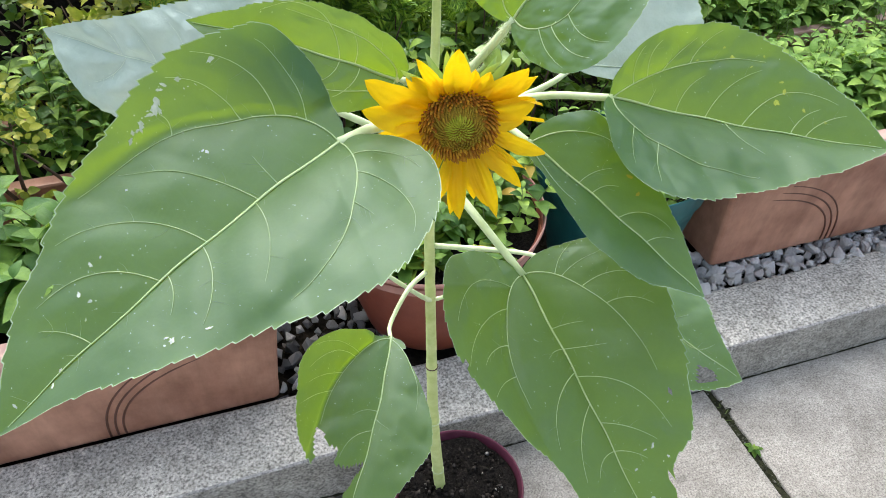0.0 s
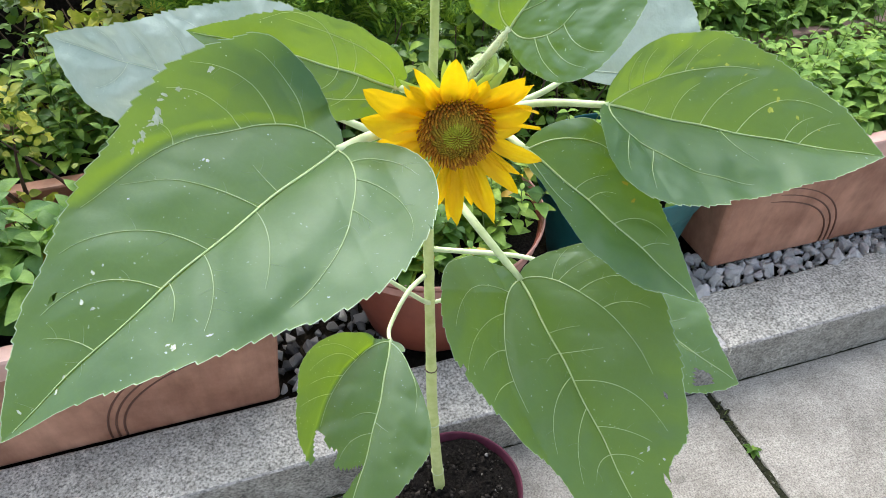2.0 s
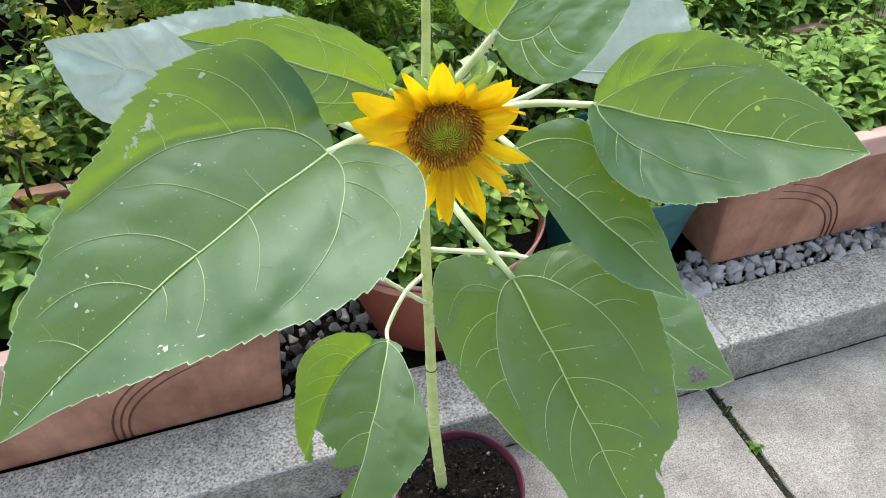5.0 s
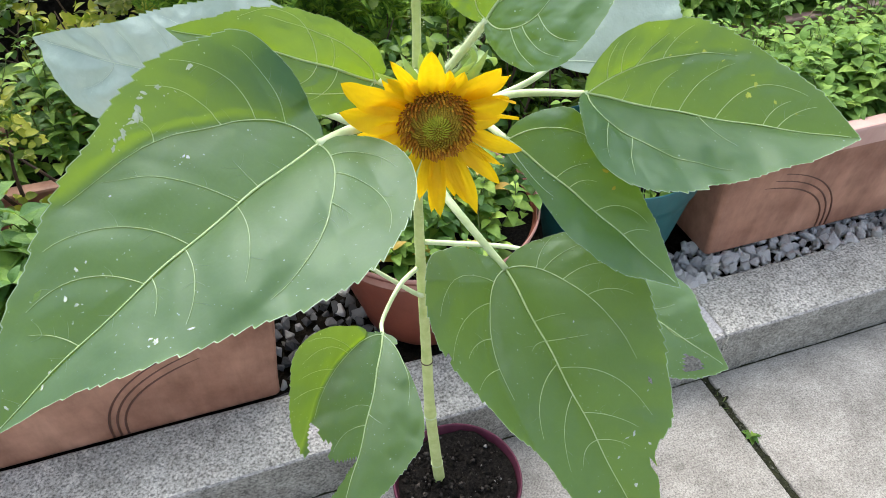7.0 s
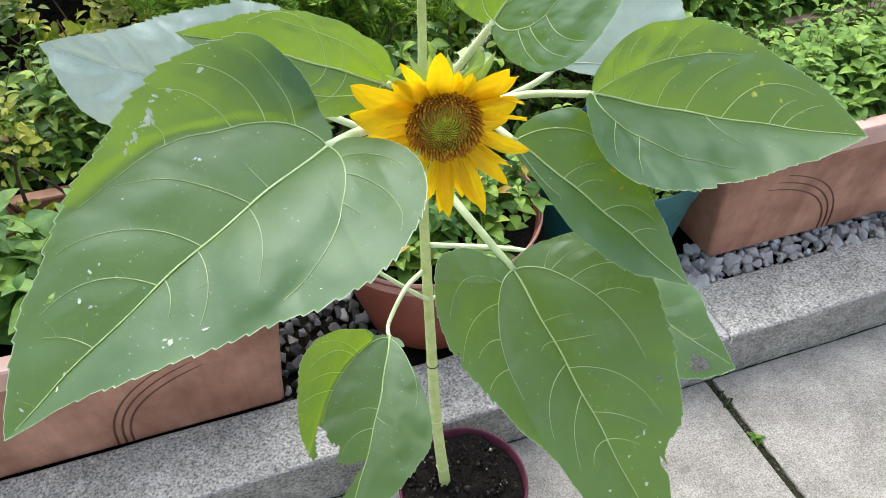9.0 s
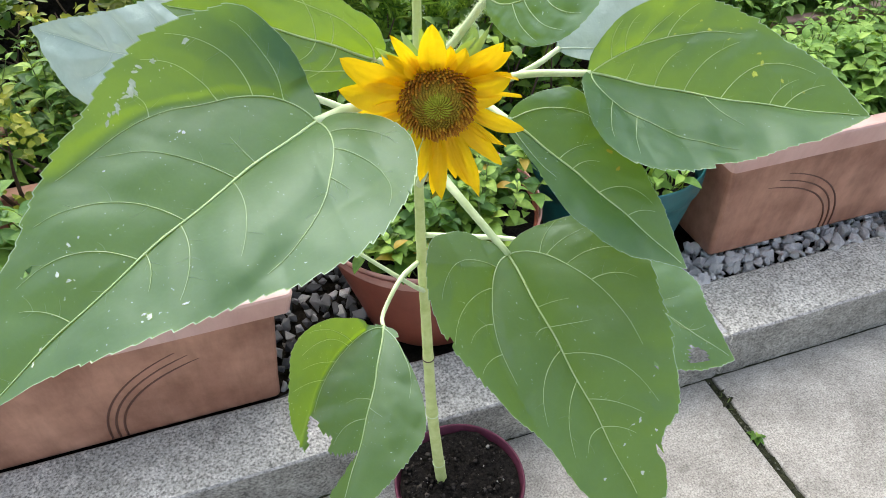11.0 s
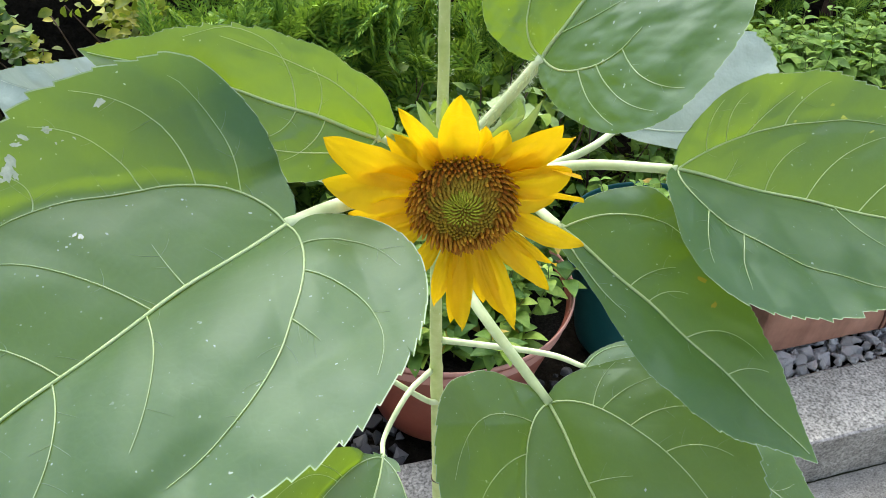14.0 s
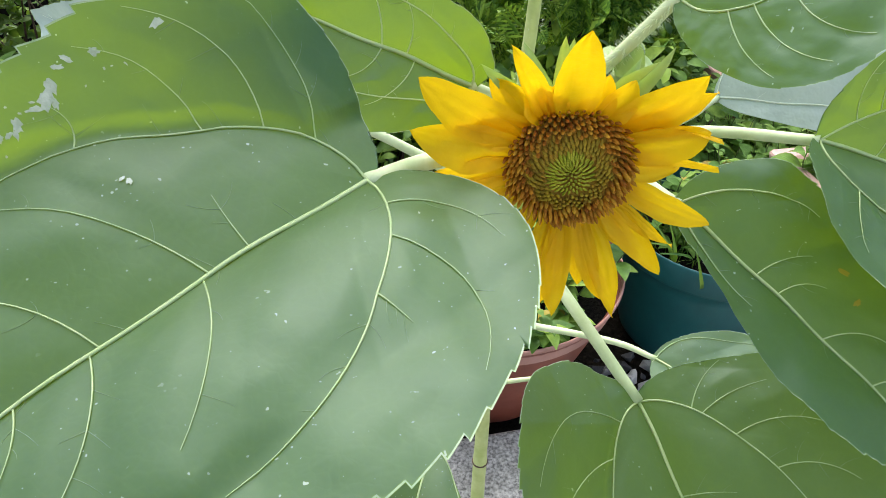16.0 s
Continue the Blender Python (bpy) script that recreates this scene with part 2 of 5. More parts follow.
# gravel below the leaves: their shade is painted in as darker stone
M_STONE_SHADED = per_piece("shaded_gravel", [(0.0, (0.035, 0.036, 0.038)), (0.5, (0.09, 0.091, 0.095)), (0.8, (0.22, 0.22, 0.22)), (1.0, (0.40, 0.40, 0.39))], 50.0, 0.75, 0.5)
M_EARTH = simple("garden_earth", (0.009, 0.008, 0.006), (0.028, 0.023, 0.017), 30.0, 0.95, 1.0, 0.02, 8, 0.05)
M_MOSS = simple("mossy_joint_earth", (0.012, 0.013, 0.008), (0.05, 0.055, 0.025), 90.0, 0.95, 1.0, 0.008, 8, 0.2)
M_MINT = foliage("mint_leaf", (0.11, 0.225, 0.035), (0.22, 0.365, 0.075), 0.6, 0.25, 40.0, 0.7, 0.0, 0.8, 0.25)
M_MINT_DARK = foliage("dark_mint_leaf", (0.036, 0.112, 0.014), (0.195, 0.345, 0.055), 0.5, 0.3, 40.0, 1.5, 0.0, 0.5, 0.3)
M_MINT_MID = foliage("mid_mint_leaf", (0.045, 0.13, 0.022), (0.14, 0.27, 0.045), 0.5, 0.3, 40.0, 1.0, 0.0, 0.8, 0.35)
M_YELLOW_LEAF = foliage("yellowing_leaf", (0.32, 0.22, 0.02), (0.45, 0.32, 0.04), 0.55, 0.3, 30.0, 0.6)
M_SHRUB = foliage("shrub_leaf", (0.022, 0.07, 0.010), (0.20, 0.35, 0.052), 0.45, 0.3, 30.0, 1.5, 0.0, 0.2, 0.35)
M_SHRUB_YELLOW = foliage("yellow_shrub_leaf", (0.10, 0.15, 0.014), (0.42, 0.42, 0.045), 0.5, 0.25, 30.0, 1.2, 0.0, 0.2, 0.3)
M_CONIFER = foliage("conifer_scale", (0.05, 0.16, 0.016), (0.24, 0.42, 0.05), 0.55, 0.2, 30.0, 1.4, 0.0, 0.0, 0.25)
M_TWIG = simple("brown_twig", (0.05, 0.03, 0.02), (0.11, 0.07, 0.045), 50.0, 0.8)
M_GREEN_TWIG = simple("green_twig", (0.08, 0.14, 0.03), (0.15, 0.18, 0.05), 50.0, 0.7)
M_STRAW = foliage("dry_straw", (0.35, 0.25, 0.09), (0.5, 0.38, 0.16), 0.7, 0.2, 30.0, 0.6)
M_GRASS = foliage("grass_blade", (0.05, 0.13, 0.02), (0.12, 0.24, 0.04), 0.5, 0.3, 30.0, 0.8)
M_FLECK = simple("yellow_leaf_fleck", (0.30, 0.37, 0.04), (0.44, 0.49, 0.08), 200.0, 0.7)
M_SCUFF = simple("leaf_scar", (0.30, 0.37, 0.24), (0.55, 0.60, 0.48), 200.0, 0.8)


# ---- mesh helpers ----
def mesh_from(name, verts, faces, mat, smooth=True):
    me = bpy.data.meshes.new(name)
    me.from_pydata([tuple(v) for v in verts], [], [tuple(f) for f in faces])
    me.materials.append(mat)
    if smooth:
        me.polygons.foreach_set("use_smooth", [True] * len(me.polygons))
    me.update()
    return me


def piece(name, me, parent=None, label="", kind="", m=None):
    ob = new(name, me)
    if parent:
        ob.parent = parent
    if m is not None:
        ob.matrix_basis = m
    return tagged(ob, label, kind=kind)


def thing(name, label, category, at=(0, 0, 0), group="", kind=""):
    ob = new(name)
    ob.location = at
    ob.empty_display_size = 0.05
    return tagged(ob, label, category, group, kind)


def tube(path, radii, sides=8, cap=True):
    """Verts and faces of a tube along points, with a radius at each."""
    pts = [Vector(p) for p in path]
    verts, faces = [], []
    side = Vector((1, 0, 0))
    for i, p in enumerate(pts):
        way = (pts[min(i + 1, len(pts) - 1)] - pts[max(i - 1, 0)]).normalized()
        side = (side - way * side.dot(way))
        if side.length < 1e-5:
            side = way.orthogonal()
        side.normalize()
        up = way.cross(side)
        for k in range(sides):
            a = 2 * math.pi * k / sides
            verts.append(p + (side * math.cos(a) + up * math.sin(a)) * radii[i])
    for i in range(len(pts) - 1):
        for k in range(sides):
            k2 = (k + 1) % sides
            faces.append((i * sides + k, i * sides + k2, (i + 1) * sides + k2, (i + 1) * sides + k))
    if cap:
        faces.append(tuple(range(sides - 1, -1, -1)))
        faces.append(tuple(range((len(pts) - 1) * sides, len(pts) * sides)))
    return verts, faces


def join(lists):
    verts, faces = [], []
    for v, f in lists:
        o = len(verts)
        verts += list(v)
        faces += [tuple(i + o for i in q) for q in f]
    return verts, faces


def spline(points, n):
    """Catmull-Rom through points, n steps a span."""
    p = [Vector(q) for q in points]
    p = [p[0] * 2 - p[1]] + p + [p[-1] * 2 - p[-2]]
    out = []
    for i in range(1, len(p) - 2):
        for k in range(n):
            t = k / n
            out.append(0.5 * (2 * p[i] + (p[i + 1] - p[i - 1]) * t + (2 * p[i - 1] - 5 * p[i] + 4 * p[i + 1] - p[i + 2]) * t * t
                              + (3 * p[i] - p[i - 1] - 3 * p[i + 1] + p[i + 2]) * t ** 3))
    out.append(p[-2])
    return out


def lathe(profile, seg=64):
    """A turned body from (radius, height) pairs."""
    verts, faces = [], []
    n = len(profile)
    for k in range(seg):
        a = 2 * math.pi * k / seg
        verts += [(r * math.cos(a), r * math.sin(a), z) for r, z in profile]
    for k in range(seg):
        k2 = (k + 1) % seg
        for i in range(n - 1):
            faces.append((k * n + i, k2 * n + i, k2 * n + i + 1, k * n + i + 1))
    return verts, faces


def scatter(name, template, frames, mat, parent=None, label="", kind=""):
    """Many copies of a small template in one mesh. frames: arrays (n,3,3) of axes as columns with size, and (n,3) of places."""
    tv, tf = template
    tv = np.array(tv, float)
    axes, places = frames
    v = np.einsum("nij,kj->nki", axes, tv) + places[:, None, :]
    n, k = len(places), len(tv)
    faces = []
    for i in range(n):
        o = i * k
        faces += [tuple(q + o for q in f) for f in tf]
    return piece(name, mesh_from(name, v.reshape(-1, 3), faces, mat), parent, label, kind)


def axes_of(ways, ups, sizes):
    """Frames whose x runs along ways, z near ups."""
    x = ways / np.linalg.norm(ways, axis=1, keepdims=True)
    y = np.cross(ups, x)
    y /= np.linalg.norm(y, axis=1, keepdims=True) + 1e-9
    z = np.cross(x, y)
    s = np.asarray(sizes)
    if s.ndim == 1:
        s = np.stack([s, s, s], 1)
    return np.stack([x * s[:, :1], y * s[:, 1:2], z * s[:, 2:]], 2)


def small_leaf(width=0.5, fold=0.25, droop=0.25, rows=5, pointed=1.0):
    """An ovate leaf of length 1 along x, folded along its midrib."""
    verts, faces = [], []
    for i in range(rows + 1):
        u = i / rows
        w = 0.5 * width * (math.sin(math.pi * u ** 0.8) ** (0.85 * pointed)) if 0 < i < rows else 0.012
        z = 0.18 * math.sin(math.pi * u) * droop - droop * u * u * 0.55
        verts += [(u, -w, z + fold * w), (u, 0, z), (u, w, z + fold * w)]
    for i in range(rows):
        a = i * 3
        faces += [(a, a + 3, a + 4, a + 1), (a + 1, a + 4, a + 5, a + 2)]
    return verts, faces


LEAF_OVATE = small_leaf(0.52, 0.3, 0.3)
LEAF_MINT = small_leaf(0.58, 0.35, 0.35, 6)
LEAF_ROUND = small_leaf(0.66, 0.3, 0.2, 4, 0.8)
LEAF_BLADE = small_leaf(0.07, 0.3, 0.7, 6)
rng = np.random.default_rng(7)


# ---- ground, paving and kerb ----
KERB_Y0, KERB_Y1, KERB_Z = 0.903, 1.075, 0.14
JOINT_X = 1.068


def block(x0, x1, y0, y1, z0, z1, edge, cuts=10, wear=0.0015):
    """A cast block with rounded, slightly uneven edges: top and four sides."""
    bm = bmesh.new()
    bmesh.ops.create_cube(bm, size=1.0)
    bmesh.ops.scale(bm, vec=(x1 - x0, y1 - y0, z1 - z0), verts=bm.verts)
    bmesh.ops.translate(bm, vec=((x0 + x1) / 2, (y0 + y1) / 2, (z0 + z1) / 2), verts=bm.verts)
    bmesh.ops.subdivide_edges(bm, edges=[e for e in bm.edges if abs(e.verts[0].co.x - e.verts[1].co.x) > 0.01], cuts=cuts, use_grid_fill=True)
    rims = [e for e in bm.edges if e.calc_face_angle(0) > 0.5]
    bmesh.ops.bevel(bm, geom=rims, offset=edge, segments=3, profile=0.6, affect="EDGES")
    for v in bm.verts:
        v.co += noise.noise_vector(v.co * 9) * wear
    return bm


def part(name, bm, mat, parent, label="", smooth=True, kind=""):
    me = bpy.data.meshes.new(name)
    bm.to_mesh(me)
    bm.free()
    me.materials.append(mat)
    if smooth:
        me.polygons.foreach_set("use_smooth", [True] * len(me.polygons))
    return piece(name, me, parent, label, kind)


ground_v = [(-60, -60, -0.06), (60, -60, -0.06), (60, 60, -0.06), (-60, 60, -0.06)]
tagged(new("ground", mesh_from("ground", ground_v, [(0, 1, 2, 3)], M_MOSS, False)), "dark mossy earth below the paving", "ground", kind="structure")

pavement = thing("pavement", "pale grey weathered concrete paving slabs with mossy joint", "paving", kind="structure")
for ix in range(-3, 4):
    for iy in range(6):
        x1 = JOINT_X - 0.0095 + ix * 0.9
        y1 = KERB_Y0 - 0.003 - iy * 0.9
        part("paving_slab", block(x1 - 0.881, x1, y1 - 0.888, y1, -0.05, 0.0 + 0.0015 * math.sin(ix * 3 + iy), 0.005, 8), M_SLAB, pavement)
joint_bm = bmesh.new()
for x0, x1, y0, y1 in ((JOINT_X - 0.011, JOINT_X + 0.011, -4.3, KERB_Y0), (-3, 4, KERB_Y0 - 0.005, KERB_Y0 + 0.002)):
    n = 400
    vs = []
    for i in range(n + 1):
        t = i / n
        row = []
        for j in range(4):
            s = j / 3
            x, y = (x0 + (x1 - x0) * s, y0 + (y1 - y0) * t) if x1 - x0 < 0.1 else (x0 + (x1 - x0) * t, y0 + (y1 - y0) * s)
            row.append(joint_bm.verts.new((x, y, (-0.006 if x1 - x0 < 0.1 else -0.003) + 0.009 * noise.noise(Vector((x, y, 0)) * 70))))
        vs.append(row)
    for i in range(n):
        for j in range(3):
            joint_bm.faces.new((vs[i][j], vs[i][j + 1], vs[i + 1][j + 1], vs[i + 1][j]))
part("joint_filling", joint_bm, M_MOSS, pavement, "dark mossy earth in the joint")

n = 520
y = rng.uniform(-0.4, KERB_Y0, n)
places = np.stack([JOINT_X + rng.normal(size=n) * 0.0055, y, -0.003 + rng.uniform(-0.003, 0.003, n)], 1)
JOINT_GRIT = (places, 0.001 + 0.0035 * rng.uniform(0, 1, n) ** 2)

kerb = thing("kerb", "rough grey concrete kerb with exposed aggregate", "kerb", kind="structure")
KX = JOINT_X + 0.026
for x0, x1 in ((KX + 1.908, KX + 3.1), (KX + 0.0012, KX + 1.9), (KX - 1.9, KX - 0.0012), (KX - 3.6, KX - 1.908)):
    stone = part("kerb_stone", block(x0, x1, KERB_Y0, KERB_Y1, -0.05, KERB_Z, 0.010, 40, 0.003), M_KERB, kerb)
    stone.data.materials.append(M_KERB_FACE_SHADED)
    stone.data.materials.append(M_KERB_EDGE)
    # faces turned forward take the shade-darkened concrete, the arris the worn one
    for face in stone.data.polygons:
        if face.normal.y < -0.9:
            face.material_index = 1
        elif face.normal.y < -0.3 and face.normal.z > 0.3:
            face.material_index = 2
patch_v, patch_f = [], []
for i in range(21):
    for j in range(11):
        x, y = KX - 0.052 + 0.05 * i / 20, KERB_Y0 + 0.012 + 0.085 * j / 10
        off = max(abs(i / 10 - 1), abs(j / 5 - 1)) + 0.3 * noise.noise(Vector((x, y, 0)) * 60)
        patch_v.append((x, y, KERB_Z + 0.0035 - 0.010 * max(0.0, off - 0.72)))
for i in range(20):
    for j in range(10):
        a = i * 11 + j
        patch_f.append((a, a + 11, a + 12, a + 1))
piece("mortar_patch", mesh_from("mortar_patch", patch_v, patch_f, M_MORTAR), kerb, "smooth pale mortar smeared beside the kerb joint")
bed_v, bed_f = [], []
NX, NY = 60, 24
for i in range(NX + 1):
    for j in range(NY + 1):
        x, y = -3.0 + 7.2 * i / NX, KERB_Y1 + 0.002 + 1.54 * j / NY
        bed_v.append((x, y, 0.092 + 0.02 * noise.noise(Vector((x, y, 0)) * 4)))
for i in range(NX):
    for j in range(NY):
        a = i * (NY + 1) + j
        bed_f.append((a, a + NY + 1, a + NY + 2, a + 1))
gravel_bed = tagged(new("gravel_bed", mesh_from("gravel_bed", bed_v, bed_f, M_EARTH)), "dark earth bed under loose gravel behind the kerb", "gravel bed", kind="structure")


# ---- pots ----
def round_pot(name, label, at, r_top, r_base, height, mat, rim_mat, rim=0.012, lip=0.03, soil=0.035, roll_edge=True, group=""):
    """A turned plastic pot with a rolled lip, and soil in it."""
    pot = thing(name, label, "plant pot", at, group)
    w = 0.005
    prof = [(0.0, 0.004), (r_base * 0.9, 0.004), (r_base, 0.0), (r_base + 0.003, 0.004)]
    for k in range(1, 9):
        t = k / 8
        prof.append((r_base + (r_top - rim * 0.4 - r_base) * t, (height - lip) * t))
    prof += [(r_top - rim * 0.3, height - lip + 0.001)]
    v, f = lathe(prof + [(r_top - rim * 0.45 - w, height - lip), (r_base - w, 0.012), (0.0, 0.012)])
    piece("body", mesh_from("body", v, f, mat), pot)
    band = [(r_top - rim * 0.5, height - lip), (r_top - 0.002, height - lip + 0.001), (r_top, height - lip + 0.004), (r_top + 0.001, height - 0.006),
            (r_top, height - 0.0012), (r_top - 0.0015, height), (r_top - 0.003, height - 0.001), (r_top - 0.0045, height - 0.005), (r_top - rim * 0.7 - 0.003, height - lip - 0.03)]
    v, f = lathe(band, 96)
    piece("rim", mesh_from("rim", v, f, rim_mat), pot)
    return pot


def soil_disc(name, label, at, r, bump_h, parent=None):
    verts, faces = [(0, 0, 0.004)], []
    rings, seg = 16, 48
    for i in range(1, rings + 1):
        for k in range(seg):
            a = 2 * math.pi * k / seg
            rr = r * i / rings
            p = Vector((rr * math.cos(a), rr * math.sin(a), 0))
            q = (p + Vector(at)) * 45
            verts.append((p.x, p.y, bump_h * (noise.noise(q) + 0.5 * noise.noise(q * 2.3)) * 0.6))
    for k in range(seg):
        faces.append((0, 1 + k, 1 + (k + 1) % seg))
    for i in range(rings - 1):
        for k in range(seg):
            a, b = 1 + i * seg + k, 1 + i * seg + (k + 1) % seg
            faces.append((a, a + seg, b + seg, b))
    ob = tagged(new(name, mesh_from(name, verts, faces, M_SOIL)), label, "soil")
    ob.location = at
    return ob


def rock(seed, rough=0.3, level=2):
    """A broken angular stone with slightly worn edges."""
    bm = bmesh.new()
    r = random.Random(seed)
    for _ in range(11):
        p = Vector((r.gauss(0, 1), r.gauss(0, 1), r.gauss(0, 1))).normalized()
        bm.verts.new(p * r.uniform(1.0 - rough, 1.0))
    hull = bmesh.ops.convex_hull(bm, input=bm.verts)
    bmesh.ops.delete(bm, geom=[v for v in bm.verts if not v.link_faces], context="VERTS")
    bmesh.ops.dissolve_limit(bm, angle_limit=radians(14), verts=bm.verts, edges=bm.edges)
    if level > 1:
        bmesh.ops.bevel(bm, geom=list(bm.edges), offset=0.035, segments=1, profile=0.7, affect="EDGES")
    bm.verts.index_update()
    return bm


POT_AT = (0.37, 0.732, 0.0)
round_pot("flower_pot", "purple plastic flower pot standing on the paving by the kerb", POT_AT, 0.119, 0.085, 0.2, M_PURPLE, M_PURPLE, 0.012, 0.03)
soil_disc("potting_soil", "dark crumbly potting soil in the purple pot", (POT_AT[0], POT_AT[1], 0.183), 0.110, 0.022)
crumb_bm = rock(3, 0.55, 1)
ct = ([v.co.copy() for v in crumb_bm.verts], [tuple(v.index for v in f.verts) for f in crumb_bm.faces])
crumb_bm.free()
n = 1500
a, r = rng.uniform(0, 2 * math.pi, n), 0.103 * np.sqrt(rng.uniform(0, 1, n))
places = np.stack([POT_AT[0] + r * np.cos(a), POT_AT[1] + r * np.sin(a), 0.184 + rng.uniform(-0.003, 0.006, n)], 1)
sizes = 0.001 + 0.006 * rng.uniform(0, 1, n) ** 4
tagged(scatter("soil_crumbs", ct, (axes_of(rng.normal(size=(n, 3)), rng.normal(size=(n, 3)), sizes), places), M_CRUMB), "loose dark crumbs and grit on the potting soil", "soil", kind="stuff")

places, sizes = JOINT_GRIT
scatter("joint_grit", ct, (axes_of(rng.normal(size=(len(places), 3)), rng.normal(size=(len(places), 3)), sizes), places), M_GRIT, pavement, "mossy grit in the paving joint", "stuff")

RED_AT = (0.485, 1.262, 0.125)
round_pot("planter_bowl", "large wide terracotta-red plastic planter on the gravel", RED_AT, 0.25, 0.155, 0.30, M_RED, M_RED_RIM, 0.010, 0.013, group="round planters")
soil_disc("planter_soil", "dark soil in the red planter", (RED_AT[0], RED_AT[1], RED_AT[2] + 0.272), 0.236, 0.012)
GREEN_AT = (0.985, 1.31, 0.125)
round_pot("planter_tub", "dark teal green plastic planter tub on the gravel", GREEN_AT, 0.205, 0.15, 0.30, M_GREEN_POT, M_GREEN_POT, 0.014, 0.06, group="round planters")
soil_disc("tub_soil", "dark soil in the green tub", (GREEN_AT[0], GREEN_AT[1], GREEN_AT[2] + 0.25), 0.185, 0.012)


def trough(at, mirrored, H=0.33, lip=0.06, swirl_from=14, label="long terracotta plastic planter trough with a raised swirl", rim_mat=None):
    """A long tapered plastic trough with a flared lip and a raised three-line swirl near one end."""
    L, D, taper = 0.78, 0.20, 0.028
    box = thing("planter_trough", label, "planter", at, "terracotta troughs")
    s = -1 if mirrored else 1

    def ring(z, grow, inset=0.0):
        # corners with a small radius
        pts = []
        x0, x1, y0, y1, rad = -grow + inset, L + grow - inset, -grow + inset, D + grow - inset, 0.012
        for cx, cy, a0 in ((x1 - rad, y1 - rad, 0), (x0 + rad, y1 - rad, 90), (x0 + rad, y0 + rad, 180), (x1 - rad, y0 + rad, 270)):
            for k in range(5):
                a = radians(a0 + k * 22.5)
                pts.append((s * (cx + rad * math.cos(a)), cy + rad * math.sin(a), z))
        return pts

    def skin(rings, close_bottom):
        verts = [p for r in rings for p in r]
        n = len(rings[0])
        faces = []
        for i in range(len(rings) - 1):
            for k in range(n):
                k2 = (k + 1) % n
                q = (i * n + k, i * n + k2, (i + 1) * n + k2, (i + 1) * n + k)
                faces.append(q if s > 0 else q[::-1])
        if close_bottom:
            faces.append(tuple(range(n))[::-1] if s > 0 else tuple(range(n)))
        return verts, faces

    body = [ring(0.0, 0.0), ring(0.004, 0.002)] + [ring(0.004 + (H - lip) * t, taper * t) for t in (0.2, 0.4, 0.6, 0.8, 1.0)]
    body += [ring(H - lip, taper, 0.005), ring(0.02, 0.0, 0.007)]
    v, f = skin(body, True)
    piece("body", mesh_from("body", v, f, M_TERRA, False), box)
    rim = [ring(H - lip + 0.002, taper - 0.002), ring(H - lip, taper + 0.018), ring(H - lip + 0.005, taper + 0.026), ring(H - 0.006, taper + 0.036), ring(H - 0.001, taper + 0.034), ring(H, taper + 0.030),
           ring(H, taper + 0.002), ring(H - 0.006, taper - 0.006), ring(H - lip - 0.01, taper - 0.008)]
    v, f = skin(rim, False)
    piece("rim", mesh_from("rim", v, f, rim_mat or M_TERRA_RIM_LIT, False), box, "flared lip coloured as the light falls on it")

    def on_front(x, z):
        return (s * x, -taper * (z / H) - 0.0015, z)

    for k, (a, b) in enumerate(((0.318, 0.034), (0.333, 0.056), (0.348, 0.078))):
        pts = []
        a *= 0.968 if mirrored else 1.045
        for i in range(25):
            t = radians(swirl_from + (90 - swirl_from) * i / 24)
            pts.append(on_front(a * math.sin(t) ** 0.9, 0.006 + (0.165 + b) * math.cos(t) ** 0.9 if i < 24 else 0.006))
        v, f = tube(pts, [0.0006 + 0.0020 * min(1.0, i / 5) for i in range(25)], 6)
        piece("swirl_line", mesh_from("swirl_line", v, f, M_GROOVE), box)
    soil_v = [(s * x, y, H - lip - 0.005 + 0.012 * noise.noise(Vector((x, y, 3)) * 12)) for i in range(41) for j in range(11) for x, y in [(-0.018 + (L + 0.036) * i / 40, -0.018 + (D + 0.036) * j / 10)]]
    soil_f = [(i * 11 + j, (i + 1) * 11 + j, (i + 1) * 11 + j + 1, i * 11 + j + 1) for i in range(40) for j in range(10)]
    bed = tagged(new("trough_soil", mesh_from("trough_soil", soil_v, soil_f, M_SOIL)), "dark soil in a terracotta trough", "soil")
    bed.location = at
    return box


TL_AT, TR_AT = (0.091, 1.085, 0.132), (1.191, 1.142, 0.155)
BL_AT, BR_AT = (-0.03, 1.64, 0.125), (1.38, 1.80, 0.128)
trough(TL_AT, True, 0.343)
trough(TR_AT, False, 0.36, 0.065, 5)
# left back rim keeps the darker body colour in place of the shade on it
trough(BL_AT, True, 0.305, 0.05, 14, "terracotta planter trough in the back row of the bed, shade on its rim painted darker", M_TERRA)
trough(BR_AT, False, 0.305, 0.05, 14, "terracotta planter trough in the back row of the bed, light on its rim painted pale")


# ---- sunflower ----
sunflower = thing("sunflower", "tall potted sunflower with one open yellow bloom and large serrated leaves", "sunflower", (0.342, 0.752, 0.165))
ROOT = Vector(sunflower.location)


def local(p):
    return Vector(p) - ROOT


STEM = [(0.346, 0.754, 0.12), (0.342, 0.752, 0.169), (0.333, 0.75, 0.28), (0.325, 0.748, 0.403), (0.319, 0.740, 0.551), (0.315, 0.733, 0.648), (0.309, 0.720, 0.75), (0.305, 0.710, 0.818),
        (0.299, 0.690, 0.95), (0.292, 0.655, 1.104), (0.288, 0.640, 1.164), (0.284, 0.628, 1.25), (0.283, 0.62, 1.32)]
path = spline([local(p) for p in STEM], 8)
radii = []
